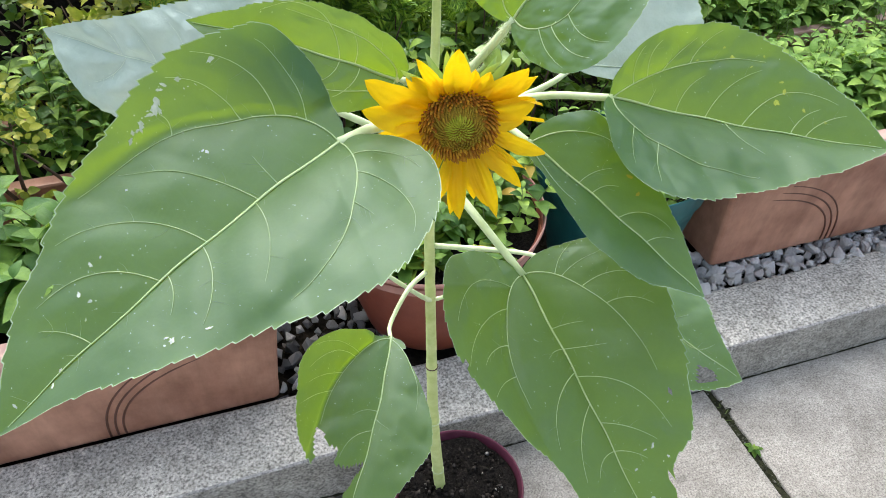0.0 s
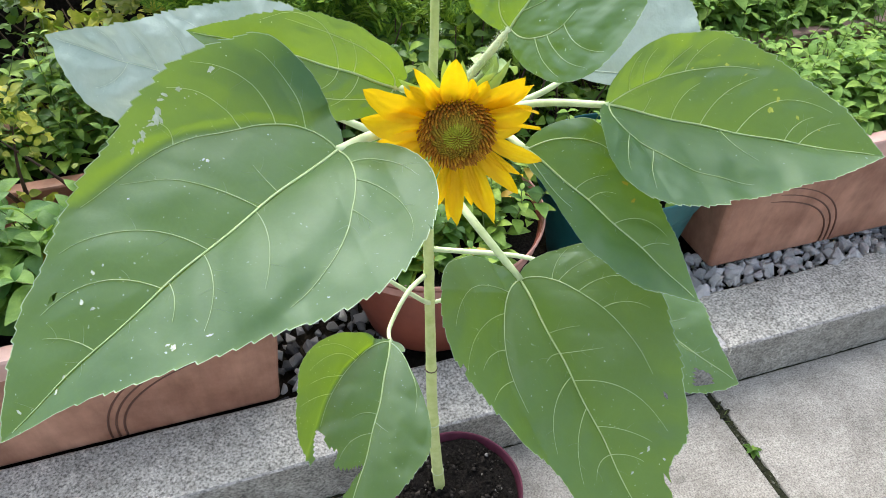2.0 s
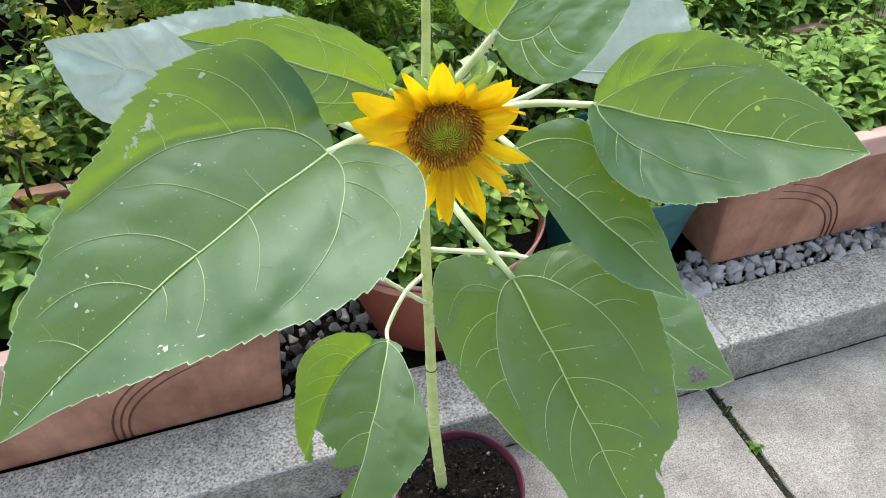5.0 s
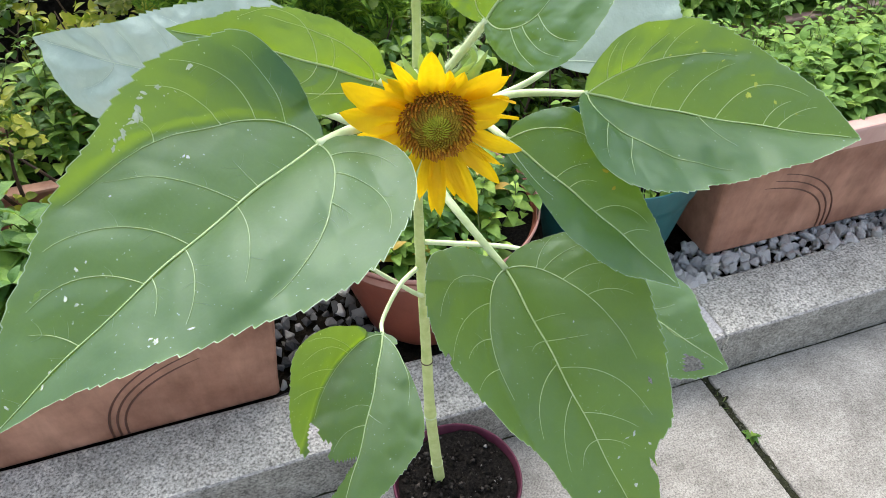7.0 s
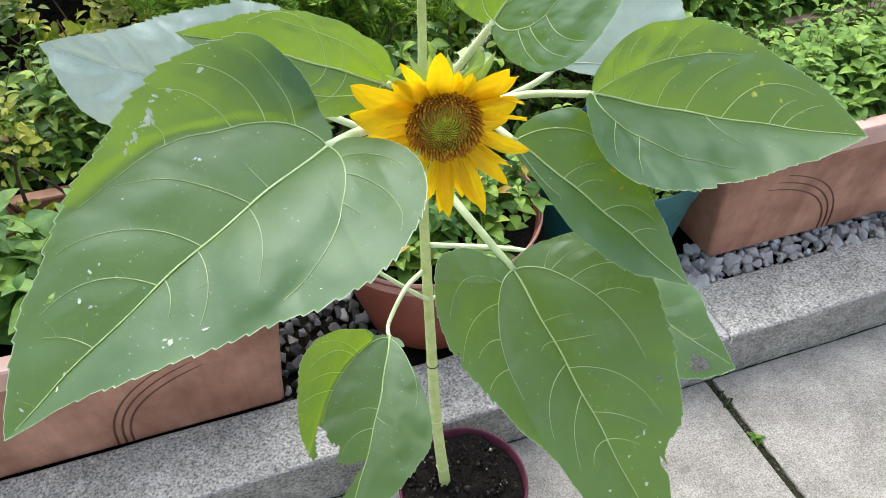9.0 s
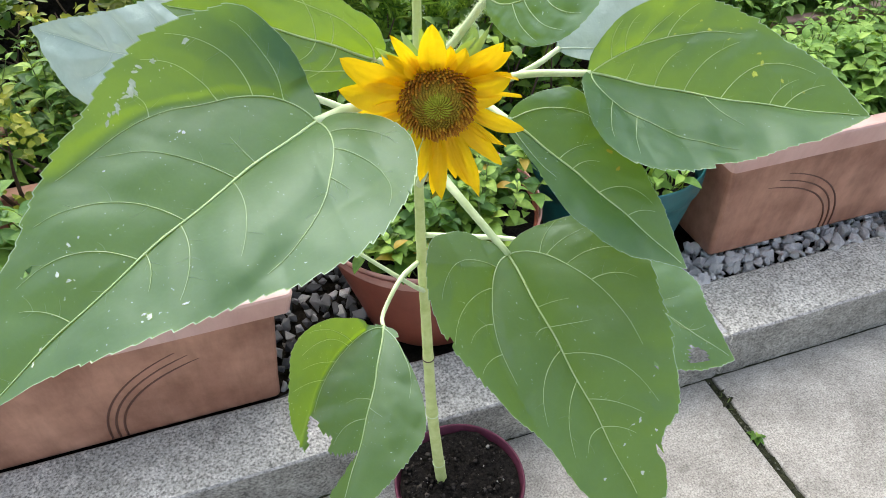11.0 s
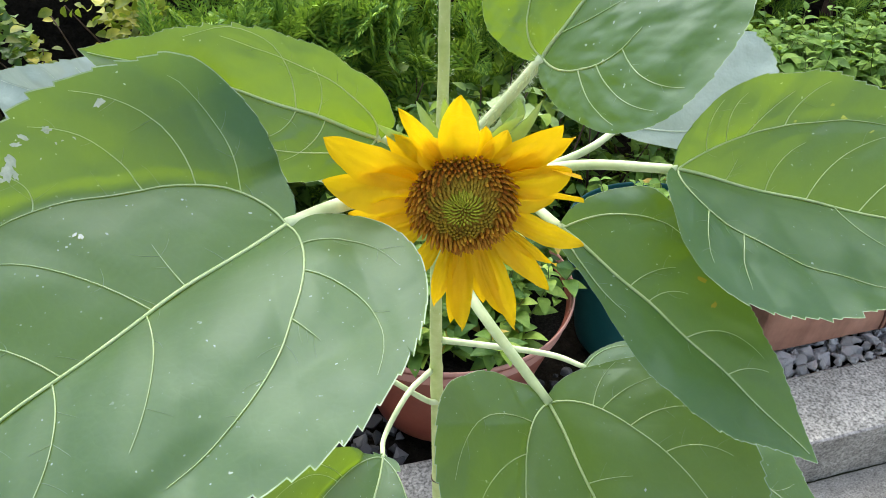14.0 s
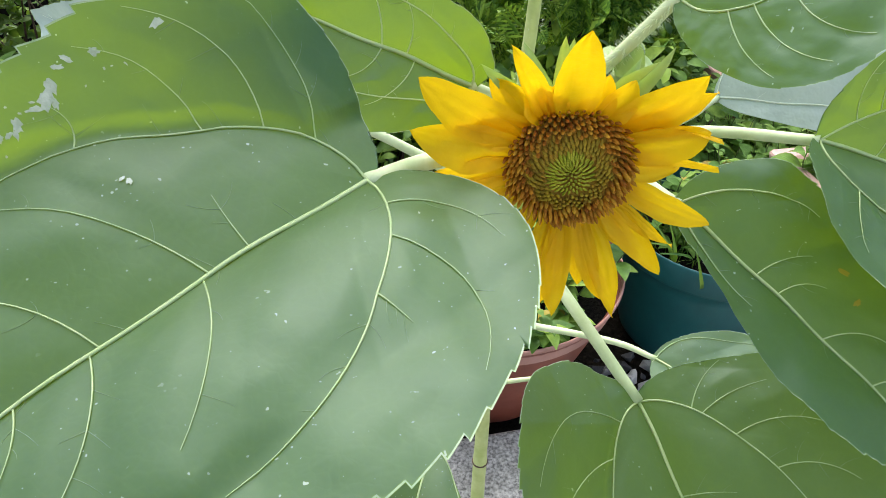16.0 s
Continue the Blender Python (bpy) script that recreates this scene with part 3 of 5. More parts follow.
for i, p in enumerate(path):
    z = p.z + ROOT.z
    rr = 0.0105 - 0.0068 * max(0.0, min(1.0, (z - 0.2) / 1.0))
    for nz in (0.403, 0.545, 0.722, 0.766, 0.812):
        rr += 0.0011 * math.exp(-((z - nz) / 0.006) ** 2)
    radii.append(rr * (1 + 0.03 * noise.noise(p * 40)))
v, f = tube(path, radii, 14)
stem = piece("stem", mesh_from("stem", v, f, M_STEM), sunflower, "pale green ridged hairy stem")


for nz, x, y in ((0.545, 0.3193, 0.7405), (0.393, 0.3255, 0.748), (0.24, 0.336, 0.751)):
    v, f = tube([local((x, y, nz + 0.0008 * k)) for k in range(-1, 2)], [0.0098 if nz > 0.5 else 0.0108 if nz > 0.3 else 0.0113] * 3, 14)
    piece("node_scar", mesh_from("node_scar", v, f, M_TWIG if nz > 0.5 else M_PETIOLE), stem, "thin ring left by a fallen leaf")


def hairs(points, radius, count, seed, length=0.0022):
    """Fine bristles standing off a stalk."""
    r = random.Random(seed)
    verts, faces = [], []
    for _ in range(count):
        i = r.randrange(len(points) - 1)
        p = points[i].lerp(points[i + 1], r.random())
        way = (points[i + 1] - points[i]).normalized()
        out = Vector((r.gauss(0, 1), r.gauss(0, 1), r.gauss(0, 1)))
        out = (out - way * out.dot(way)).normalized()
        side = way.cross(out) * 0.00016
        b = p + out * radius * 0.9
        t = p + out * (radius + length * r.uniform(0.4, 1.1)) + way * r.uniform(-0.0006, 0.0006)
        o = len(verts)
        verts += [b - side, b + side, t]
        faces.append((o, o + 1, o + 2))
    return verts, faces


v, f = hairs(path, 0.0066, 800, 5, 0.0014)
piece("stem_hairs", mesh_from("stem_hairs", v, f, M_HAIR, False), stem, "fine pale bristles", "stuff")


class Blade:
    """The surface of a sunflower leaf. X along the midrib from 0 to 1, Y across; both in lengths of the leaf."""

    def __init__(self, base, tip, normal, rise=20.0, fall=20.0, fold=(8, 8), curl=(40, 40), wave=0.02, seed=1, crease=(0, 0), sway=0.0, ribs=((0.58, 0.27, 1.55), (0.58, 0.27, 1.55))):
        self.rise, self.fall, self.fold, self.curl, self.wave, self.seed = rise, fall, fold, curl, wave, seed
        self.crease, self.sway, self.ribs = crease, sway, ribs
        self.size, self.turn, self.at = 1.0, Matrix.Identity(3), Vector((0, 0, 0))
        end = self.flat(1.0, 0.0)
        chord = Vector(tip) - Vector(base)
        self.size = chord.length / math.hypot(end.x, end.z)
        x = chord.normalized()
        n = Vector(normal)
        z = (n - x * n.dot(x)).normalized()
        y = z.cross(x)
        tilt = math.atan2(end.z, end.x)
        self.turn = Matrix((x, y, z)).transposed() @ Matrix.Rotation(tilt, 3, "Y")
        self.at = Vector(base)

    def flat(self, X, Y):
        a0, a1 = radians(self.rise), -radians(self.fall)
        t = max(X, 0.0)
        n = 10
        px, pz = min(X, 0.0) * math.cos(a0), min(X, 0.0) * math.sin(a0)
        for k in range(n):
            th = a0 + (a1 - a0) * t * (k + 0.5) / n
            px += math.cos(th) * t / n
            pz += math.sin(th) * t / n
        th = a0 + (a1 - a0) * min(t, 1.1)
        k = 0 if Y >= 0 else 1
        fo, c, d = radians(self.fold[k]), radians(self.curl[k]) + 1e-6, abs(Y)
        edge = d
        if self.crease[k]:
            # beyond the main side vein the blade bends once more
            long, side, power = self.ribs[k]
            u = min(1.0, (max(X, 0.0) / long) ** (1 / power))
            edge = min(d, max(side * 0.3, side * math.sin(min(1.0, u * 1.12) * math.pi / 2) ** 0.9))
        lat = (math.sin(fo) - math.sin(fo - c * edge)) / c
        h = (math.cos(fo - c * edge) - math.cos(fo)) / c
        if edge < d:
            bent = fo - c * edge + radians(self.crease[k]) * min(1.0, (d - edge) / 0.035)
            lat += (d - edge) * math.cos(bent)
            h += (d - edge) * math.sin(bent)
        q = Vector((X * 4.2 + self.seed * 7.3, Y * 4.2, self.seed))
        h += 0.011 * abs(math.sin(math.pi * d / 0.27)) * min(1.0, max(0.0, 1.15 - X))
        h += 0.0055 * abs(math.sin(math.pi * (X - 0.5 * d - 0.24) / 0.17)) * min(1.0, d * 6) * min(1.0, max(0.0, 1.05 - X) * 4)
        h += self.wave * (noise.noise(q) * min(1.0, d * 5) + 0.3 * noise.noise(q * 2.7) * min(1.0, d * 4))
        return Vector((px - math.sin(th) * h, math.copysign(lat, Y) + self.sway * 4 * t * (1 - min(t, 1.2)), pz + math.cos(th) * h))

    def at_point(self, X, Y, lift=0.0):
        p = self.flat(X, Y)
        return self.at + self.turn @ (p * self.size + Vector((0, 0, lift)))


EDGE_AT = (0, 5, 11, 19, 30, 44, 60, 78, 98, 120, 143, 166)
HEART = (1.0, 0.93, 0.83, 0.72, 0.63, 0.56, 0.51, 0.46, 0.41, 0.36, 0.29, 0.12)


def reach(phi, radii):
    """The distance from base to edge, by the angle off the midrib in degrees, eased between the leaf's twelve radii."""
    a = min(165.999, abs(phi))
    i = next(k for k in range(len(EDGE_AT) - 1) if a < EDGE_AT[k + 1])
    t = (a - EDGE_AT[i]) / (EDGE_AT[i + 1] - EDGE_AT[i])

    def slope(k):
        lo, hi = max(0, k - 1), min(len(EDGE_AT) - 1, k + 1)
        return (radii[hi] - radii[lo]) / (EDGE_AT[hi] - EDGE_AT[lo])

    w = EDGE_AT[i + 1] - EDGE_AT[i]
    return ((2 * t ** 3 - 3 * t * t + 1) * radii[i] + (t ** 3 - 2 * t * t + t) * w * slope(i)
            + (3 * t * t - 2 * t ** 3) * radii[i + 1] + (t ** 3 - t * t) * w * slope(i + 1))


def within(x, y, ring):
    hit = False
    for (xa, ya), (xb, yb) in zip(ring, ring[1:] + ring[:1]):
        if (ya > y) != (yb > y) and x < (xb - xa) * (y - ya) / (yb - ya) + xa:
            hit = not hit
    return hit


leaf_blades = {}


def sun_leaf(name, base, tip, normal, edge=(HEART, HEART), ribs=((0.58, 0.27, 1.55), (0.58, 0.27, 1.55)), veins=(), tooth=0.016, teeth=38, mat=None, vein=0.7, bites=(), tears=(), quilt=0.0008, pucker=0.0009, label="", seed=1, **bend):
    """A serrated heart-shaped leaf with its veins; edge and ribs: its left and right half. veins: rows of where each springs
    (m: from the midrib; L, R: from a side vein; and how far along), the way it goes in degrees, its length and its bow."""
    blade = Blade(local(base), local(tip), normal, seed=seed, ribs=ribs, **bend)
    steps, rings = 240, 40
    rim = []
    for i in range(2 * steps + 1):
        phi = 166.0 * (i - steps) / steps
        phi = math.copysign(abs(phi / 166.0) ** 1.25 * 166.0, phi)
        r = reach(phi, edge[0 if phi >= 0 else 1])
        rim.append([r * math.cos(radians(phi)), r * math.sin(radians(phi))])
    # teeth along the edge
    run, total = [0.0], 0.0
    for p, q in zip(rim, rim[1:]):
        total += math.hypot(q[0] - p[0], q[1] - p[1])
        run.append(total)
    half = total / 2
    smooth_rim = [tuple(p) for p in rim]
    for i, (p, s) in enumerate(zip(rim, run)):
        d = abs(s - half) / half
        phase = d * teeth + 0.9 * noise.noise(Vector((d * 14, seed, 0)))
        w = phase % 1.0
        amount = tooth * (1 - w) * (0.35 + 0.65 * math.sin(math.pi * min(1, d * 1.15))) * max(0.1, 0.65 + 1.1 * noise.noise(Vector((phase // 1 * 3.1, seed, 5))))
        nx, ny = p[0] * 0.3 + 0.55, p[1] * 2.2
        l = math.hypot(nx, ny) + 1e-6
        p[0] += amount * nx / l
        p[1] += amount * ny / l
    # veins: midrib, two main side veins from the base, and secondary ones that arch to the edge
    courses = [([(0.97 * i / 30, 0.003 * math.sin(i * 0.7)) for i in range(31)], 0.0016, 0.0004)]
    mains = {}
    for key, sgn, (long, side, power) in (("L", 1, ribs[0]), ("R", -1, ribs[1])):
        mains[key] = [(long * (i / 24) ** power - 0.012 * math.sin(math.pi * min(1, i / 10)), sgn * side * math.sin(min(1.0, 1.12 * i / 24) * math.pi / 2) ** 0.9) for i in range(25)]
        courses.append((mains[key], 0.00085, 0.0002))
    for key, start, way, length, bow in veins:
        x0, y0 = (start, 0.0) if key == "m" else mains[key][min(24, round(start * 24))]
        c, sn = math.cos(radians(way)), math.sin(radians(way))
        run = [(length * j / 12, 4 * bow * length * (j / 12) * (1 - j / 12)) for j in range(13)]
        courses.append(([(x0 + u * c - w * sn, y0 + u * sn + w * c) for u, w in run], 0.0005, 0.00015))
    # the finest veins, that branch off to both sides
    r = random.Random(seed)
    twiglets = []
    for line, r0, _ in courses:
        step = 4 if r0 > 0.0012 else 3
        for i in range(step, len(line) - 1, step):
            (xa, ya), (xb, yb) = line[i - 1], line[i]
            way = math.atan2(yb - ya, xb - xa)
            for side in (-1, 1):
                if r.random() < 0.45:
                    turn, ln, bend = way + side * radians(r.uniform(42, 75)), r.uniform(0.018, 0.05), -side * r.uniform(0.0, 0.9)
                    row, x, y = [], xb, yb
                    for j in range(6):
                        row.append((x, y))
                        x, y = x + ln / 5 * math.cos(turn), y + ln / 5 * math.sin(turn)
                        turn += bend / 5
                    twiglets.append(row)
    trace = np.array([(p[0] + (q[0] - p[0]) * k / 3, p[1] + (q[1] - p[1]) * k / 3) for line, _, _ in courses for p, q in zip(line, line[1:]) for k in range(3)])

    def swell(x, y):
        # the blade bulges between its veins
        d2 = float(((trace - (x, y)) ** 2).sum(1).min())
        return quilt * (1 - math.exp(-d2 / 0.0009)) + pucker * min(1.0, d2 / 0.0016) * (noise.noise(Vector((x * 9, y * 9, seed))) + 0.5 * noise.noise(Vector((x * 21, y * 21, seed + 4))))

    verts, faces, keep = [], [], []
    flat = []
    for (x, y), (sx, sy) in zip(rim, smooth_rim):
        for k in range(rings + 1):
            t = (k / rings) ** 0.85
            ln = math.hypot(x, y) + 1e-6
            px, py = (x, y) if k == rings else (x * (1 - 0.0028 / ln), y * (1 - 0.0028 / ln)) if k == rings - 1 else (sx * t, sy * t)
            flat.append((px, py))
            verts.append(blade.at_point(px, py, swell(px, py)))
    for i in range(2 * steps):
        for k in range(rings):
            q = (i * (rings + 1) + k, (i + 1) * (rings + 1) + k, (i + 1) * (rings + 1) + k + 1, i * (rings + 1) + k + 1)
            cx, cy = sum(flat[j][0] for j in q) / 4, sum(flat[j][1] for j in q) / 4
            if any(math.hypot((cx - bx) / br, (cy - by) / br) < 1 + 0.35 * noise.noise(Vector((cx, cy, seed)) * 25) for bx, by, br in bites):
                continue
            if any(within(cx, cy, tear) for tear in tears):
                continue
            faces.append(q)
            keep.append(1 if k == rings - 1 else 0)
    line_mat = M_VEIN_PALE if mat is M_BLADE_SHEEN else M_VEIN
    leaf_mesh = mesh_from(name, verts, faces, mat or M_BLADE)
    leaf_mesh.materials.append(M_LEAF_RIM)
    leaf_mesh.polygons.foreach_set("material_index", keep)
    leaf = piece(name, leaf_mesh, sunflower, label)
    for k, (points, r0, r1) in enumerate(courses):
        while len(points) > 2 and (not within(points[-1][0] * 1.02, points[-1][1] * 1.04, smooth_rim) or any(within(*points[-1], q) for q in tears)):
            points = points[:-1]
        pts = [blade.at_point(x, y, 0.0004) for x, y in points]
        shape = tube(pts, [(r0 + (r1 - r0) * i / (len(pts) - 1)) * vein for i in range(len(pts))], 5, False)
        if k == 0:
            piece("midrib", mesh_from("midrib", *shape, line_mat), leaf, "raised pale green midrib")
        else:
            piece("side_vein", mesh_from("side_vein", *shape, line_mat), leaf)
    fine = [tube([blade.at_point(x, y, 0.0001 + swell(x, y)) for x, y in row], [0.0002 * vein * (1 - 0.13 * i) for i in range(6)], 4, False) for row in twiglets
            if within(row[-1][0] * 1.03, row[-1][1] * 1.05, smooth_rim) and not any(within(*q, tear) for q in row for tear in tears)]
    piece("vein_net", mesh_from("vein_net", *join(fine), M_VEIN_PALE if mat is M_BLADE_SHEEN else M_FINE_VEIN), leaf, "finest pale veins", "stuff")
    leaf_blades[leaf.name] = (blade, smooth_rim, swell)
    return leaf


def scar(leaf, X, Y, size, seed, mat=None):
    """A ragged dry patch lying on a leaf."""
    blade, rim_pts, swell = leaf_blades[leaf.name]
    r = random.Random(seed)
    # keep it on the leaf
    far = max((abs(q[1]) for q in rim_pts if q[1] * Y > 0 and abs(q[0] - X) < 0.03), default=abs(Y))
    if abs(Y) > far - size * 1.2 - 0.004:
        Y = math.copysign(max(0.0, far - size * r.uniform(1.2, 3.0) - 0.004), Y)
    n = 14
    turn, thin = r.uniform(0, math.pi), r.uniform(0.35, 0.8)
    rim = []
    for k in range(n):
        q, a = size * r.uniform(0.5, 1.1), 2 * math.pi * k / n
        u, w = q * math.cos(a), q * thin * math.sin(a)
        rim.append((X + u * math.cos(turn) - w * math.sin(turn), Y + u * math.sin(turn) + w * math.cos(turn)))
    verts = [blade.at_point(X, Y, 0.0006 + swell(X, Y))] + [blade.at_point(x, y, 0.0005 + swell(x, y)) for x, y in rim]
    faces = [(0, 1 + k, 1 + (k + 1) % n) for k in range(n)]
    return piece("scar", mesh_from("scar", verts, faces, mat or M_SCUFF), leaf, "dry pale feeding scar")


def petiole(leaf, points, r0=0.0042, r1=0.003, hairy=0, seed=1):
    pts = spline([local(p) for p in points], 8)
    lists = [tube(pts, [r0 + (r1 - r0) * i / (len(pts) - 1) for i in range(len(pts))], 10)]
    ob = piece("petiole", mesh_from("petiole", *lists[0], M_PETIOLE), leaf or sunflower, "pale green leaf stalk")
    if hairy:
        v, f = hairs(pts, (r0 + r1) / 2, hairy, seed, 0.0034)
        hv, hf = join([lists[0], (v, f)])
        ob.data = mesh_from("petiole", hv, hf, M_PETIOLE)
    return ob


# the leaves
leaf_a = sun_leaf(
    "leaf", base=(0.1632, 0.4597, 1.1502), tip=(-0.0498, 0.3432, 1.0811), normal=(0.216, -0.05, 0.97),
    rise=14.1, fall=19.8, sway=0.0241, fold=(9.0, 13.0), curl=(18.0, -8.8), crease=(0, 31.0), wave=0.024,
    edge=((1.0, 0.835, 0.744, 0.647, 0.554, 0.511, 0.457, 0.379, 0.303, 0.221, 0.126, 0.057),
          (1.0, 0.914, 0.829, 0.71, 0.606, 0.507, 0.453, 0.377, 0.276, 0.124, 0.056, 0.025)),
    ribs=((0.41, 0.27, 1.2), (0.55, 0.27, 1.4)),
    veins=(('R', 0.167, -86, 0.232, -0.12), ('R', 0.292, -69, 0.252, -0.15), ('R', 0.417, -60, 0.214, -0.15), ('R', 0.667, -88, 0.066, -0.21), ('m', 0.27, -54, 0.318, -0.07), ('m', 0.425, -44, 0.311, -0.15), ('m', 0.554, -34, 0.252, -0.17), ('m', 0.741, -62, 0.113, -0.09), ('m', 0.208, -90, 0.091, 0.02), ('m', 0.282, 56, 0.242, 0.09), ('m', 0.439, 54, 0.207, 0.11), ('m', 0.536, 59, 0.105, 0.09), ('L', 0.125, 117, 0.17, 0.22), ('L', 0.25, 75, 0.243, 0.25), ('L', 0.417, 96, 0.06, 0.02)),
    bites=((0.721, -0.15, 0.011),), label="broad serrated grey-green sunflower leaf with small feeding scars", seed=1)
petiole(leaf_a, [(0.1632, 0.4597, 1.1502), (0.197, 0.49, 1.138), (0.25, 0.58, 1.08), (0.298, 0.683, 0.99)], 0.0033, 0.0048)
leaf_b = sun_leaf(
    "leaf", base=(0.3032, 0.4533, 0.9986), tip=(0.3374, 0.2683, 0.897), normal=(-0.22, -0.435, 0.873),
    rise=8.2, fall=17.0, sway=-0.002, fold=(17.3, 25.5), curl=(5.4, 9.1), crease=(0, 23.5),
    edge=((1.0, 1.011, 0.851, 0.802, 0.679, 0.567, 0.499, 0.422, 0.19, 0.085, 0.038, 0.02),
          (1.0, 0.96, 0.911, 0.715, 0.642, 0.563, 0.539, 0.475, 0.363, 0.224, 0.101, 0.045)),
    ribs=((0.53, 0.26, 1.2), (0.47, 0.23, 1.2)),
    veins=(('R', 0.167, -72, 0.362, -0.2), ('R', 0.333, -60, 0.347, -0.11), ('R', 0.583, -72, 0.165, -0.11), ('R', 0.792, -73, 0.15, -0.08), ('L', 0.208, 118, 0.187, 0.12), ('L', 0.25, 95, 0.169, 0.07), ('L', 0.375, 77, 0.192, 0.12), ('L', 0.542, 62, 0.161, 0.14), ('m', 0.324, 70, 0.156, -0.01), ('m', 0.434, 37, 0.356, 0.16), ('m', 0.611, 51, 0.194, 0.07), ('m', 0.718, 56, 0.114, 0.09), ('m', 0.239, 74, 0.117, 0.03), ('m', 0.417, -43, 0.289, -0.14), ('m', 0.536, -35, 0.273, -0.11), ('m', 0.718, -64, 0.112, -0.18), ('m', 0.324, -77, 0.074, -0.13)),
    bites=((0.612, 0.262, 0.008),), tears=[[(0.849, 0.219), (0.834, 0.159), (0.878, 0.13), (0.923, 0.133), (0.958, 0.116), (0.998, 0.13), (1.03, 0.192), (0.868, 0.28)], [(0.195, -0.502), (0.267, -0.482), (0.279, -0.44), (0.321, -0.456), (0.339, -0.531), (0.27, -0.62)]], label="broad drooping green sunflower leaf with speckled surface", seed=2)
petiole(leaf_b, [(0.3032, 0.4533, 0.9986), (0.276, 0.518, 1.03), (0.285, 0.6, 1.0), (0.302, 0.70, 0.9)], 0.0032, 0.0046)
leaf_c = sun_leaf(
    "leaf", base=(0.2263, 0.608, 0.78), tip=(0.127, 0.4344, 0.7164), normal=(-0.03, -0.36, 0.93),
    rise=8.2, fall=15.1, sway=0.0285, fold=(6.0, 12.0), curl=(8.5, 5.0), crease=(4, 50.0),
    edge=((1.0, 0.972, 0.86, 0.738, 0.594, 0.138, 0.101, 0.07, 0.032, 0.02, 0.02, 0.02),
          (1.0, 0.91, 0.844, 0.78, 0.771, 0.714, 0.613, 0.101, 0.046, 0.02, 0.02, 0.02)),
    ribs=((0.39, 0.19, 1.0), (0.59, 0.26, 1.2)),
    veins=(('R', 0.333, -69, 0.369, -0.08), ('R', 0.375, -57, 0.367, -0.13), ('R', 0.542, -57, 0.268, -0.04), ('R', 0.708, -55, 0.252, -0.03), ('m', 0.424, -65, 0.13, -0.12), ('m', 0.524, -37, 0.206, -0.16), ('m', 0.464, 63, 0.084, -0.03)),
    tears=[[(0.587, -0.277), (0.591, -0.239), (0.649, -0.193), (0.65, -0.136), (0.726, -0.141), (0.734, -0.082), (0.681, 0.003), (0.841, -0.049), (0.922, -0.078), (0.867, -0.209), (0.665, -0.259)]], label="small low sunflower leaf with a torn bitten edge", seed=3)
petiole(leaf_c, [(0.2263, 0.608, 0.78), (0.236, 0.645, 0.765), (0.267, 0.676, 0.783), (0.301, 0.714, 0.768)], 0.0022, 0.0034)
leaf_d = sun_leaf(
    "leaf", base=(0.3692, 0.4723, 1.1417), tip=(0.5315, 0.3667, 1.1313), normal=(-0.071, -0.446, 0.897),
    rise=-13.1, fall=-24.6, sway=0.0415, fold=(26.0, 12.3), curl=(6.0, 29.7), crease=(10, 7.1),
    edge=((1.0, 0.931, 0.848, 0.734, 0.61, 0.507, 0.362, 0.251, 0.113, 0.051, 0.023, 0.02),
          (1.0, 0.921, 0.838, 0.726, 0.634, 0.565, 0.484, 0.363, 0.164, 0.074, 0.033, 0.02)),
    ribs=((0.53, 0.24, 1.0), (0.57, 0.24, 1.4)),
    veins=(('L', 0.125, 96, 0.142, 0.13), ('L', 0.208, 89, 0.143, 0.16), ('L', 0.292, 59, 0.185, 0.04), ('L', 0.458, 59, 0.176, 0.11), ('m', 0.137, 81, 0.063, -0.02), ('m', 0.249, 66, 0.166, 0.13), ('m', 0.359, 51, 0.266, 0.13), ('m', 0.497, 22, 0.343, 0.24), ('m', 0.67, 50, 0.135, 0.12), ('m', 0.721, 36, 0.156, 0.11), ('m', 0.434, -41, 0.197, -0.08), ('R', 0.292, -84, 0.18, -0.06), ('R', 0.458, -84, 0.188, -0.03)),
    label="broad sunflower leaf lit yellow-green, pointing outward", seed=4)
petiole(leaf_d, [(0.3692, 0.4723, 1.1417), (0.333, 0.516, 1.125), (0.31, 0.6, 1.07), (0.294, 0.665, 1.03)], 0.0026, 0.004)
leaf_e = sun_leaf(
    "leaf", base=(0.3049, 0.4701, 1.1162), tip=(0.3851, 0.3402, 1.0559), normal=(0.177, -0.388, 0.917),
    rise=-1.6, fall=-10.0, sway=0.0403, fold=(27.0, -10.0), curl=(20.1, 24.3), crease=(0, 2.3),
    edge=((1.0, 0.857, 0.739, 0.618, 0.489, 0.412, 0.362, 0.29, 0.131, 0.059, 0.026, 0.02),
          (1.0, 0.884, 0.788, 0.582, 0.203, 0.127, 0.078, 0.035, 0.02, 0.02, 0.02, 0.02)),
    ribs=((0.27, 0.24, 1.0), (0.33, 0.09, 1.0)),
    veins=(('m', 0.279, 68, 0.152, 0.1), ('m', 0.352, 56, 0.124, 0.15), ('m', 0.509, 28, 0.232, 0.22), ('m', 0.668, 48, 0.119, 0.12)),
    label="narrow drooping sunflower leaf with a brown scar", seed=5)
petiole(leaf_e, [(0.3049, 0.4701, 1.1162), (0.306, 0.55, 1.09), (0.298, 0.675, 1.02)], 0.0026, 0.004)
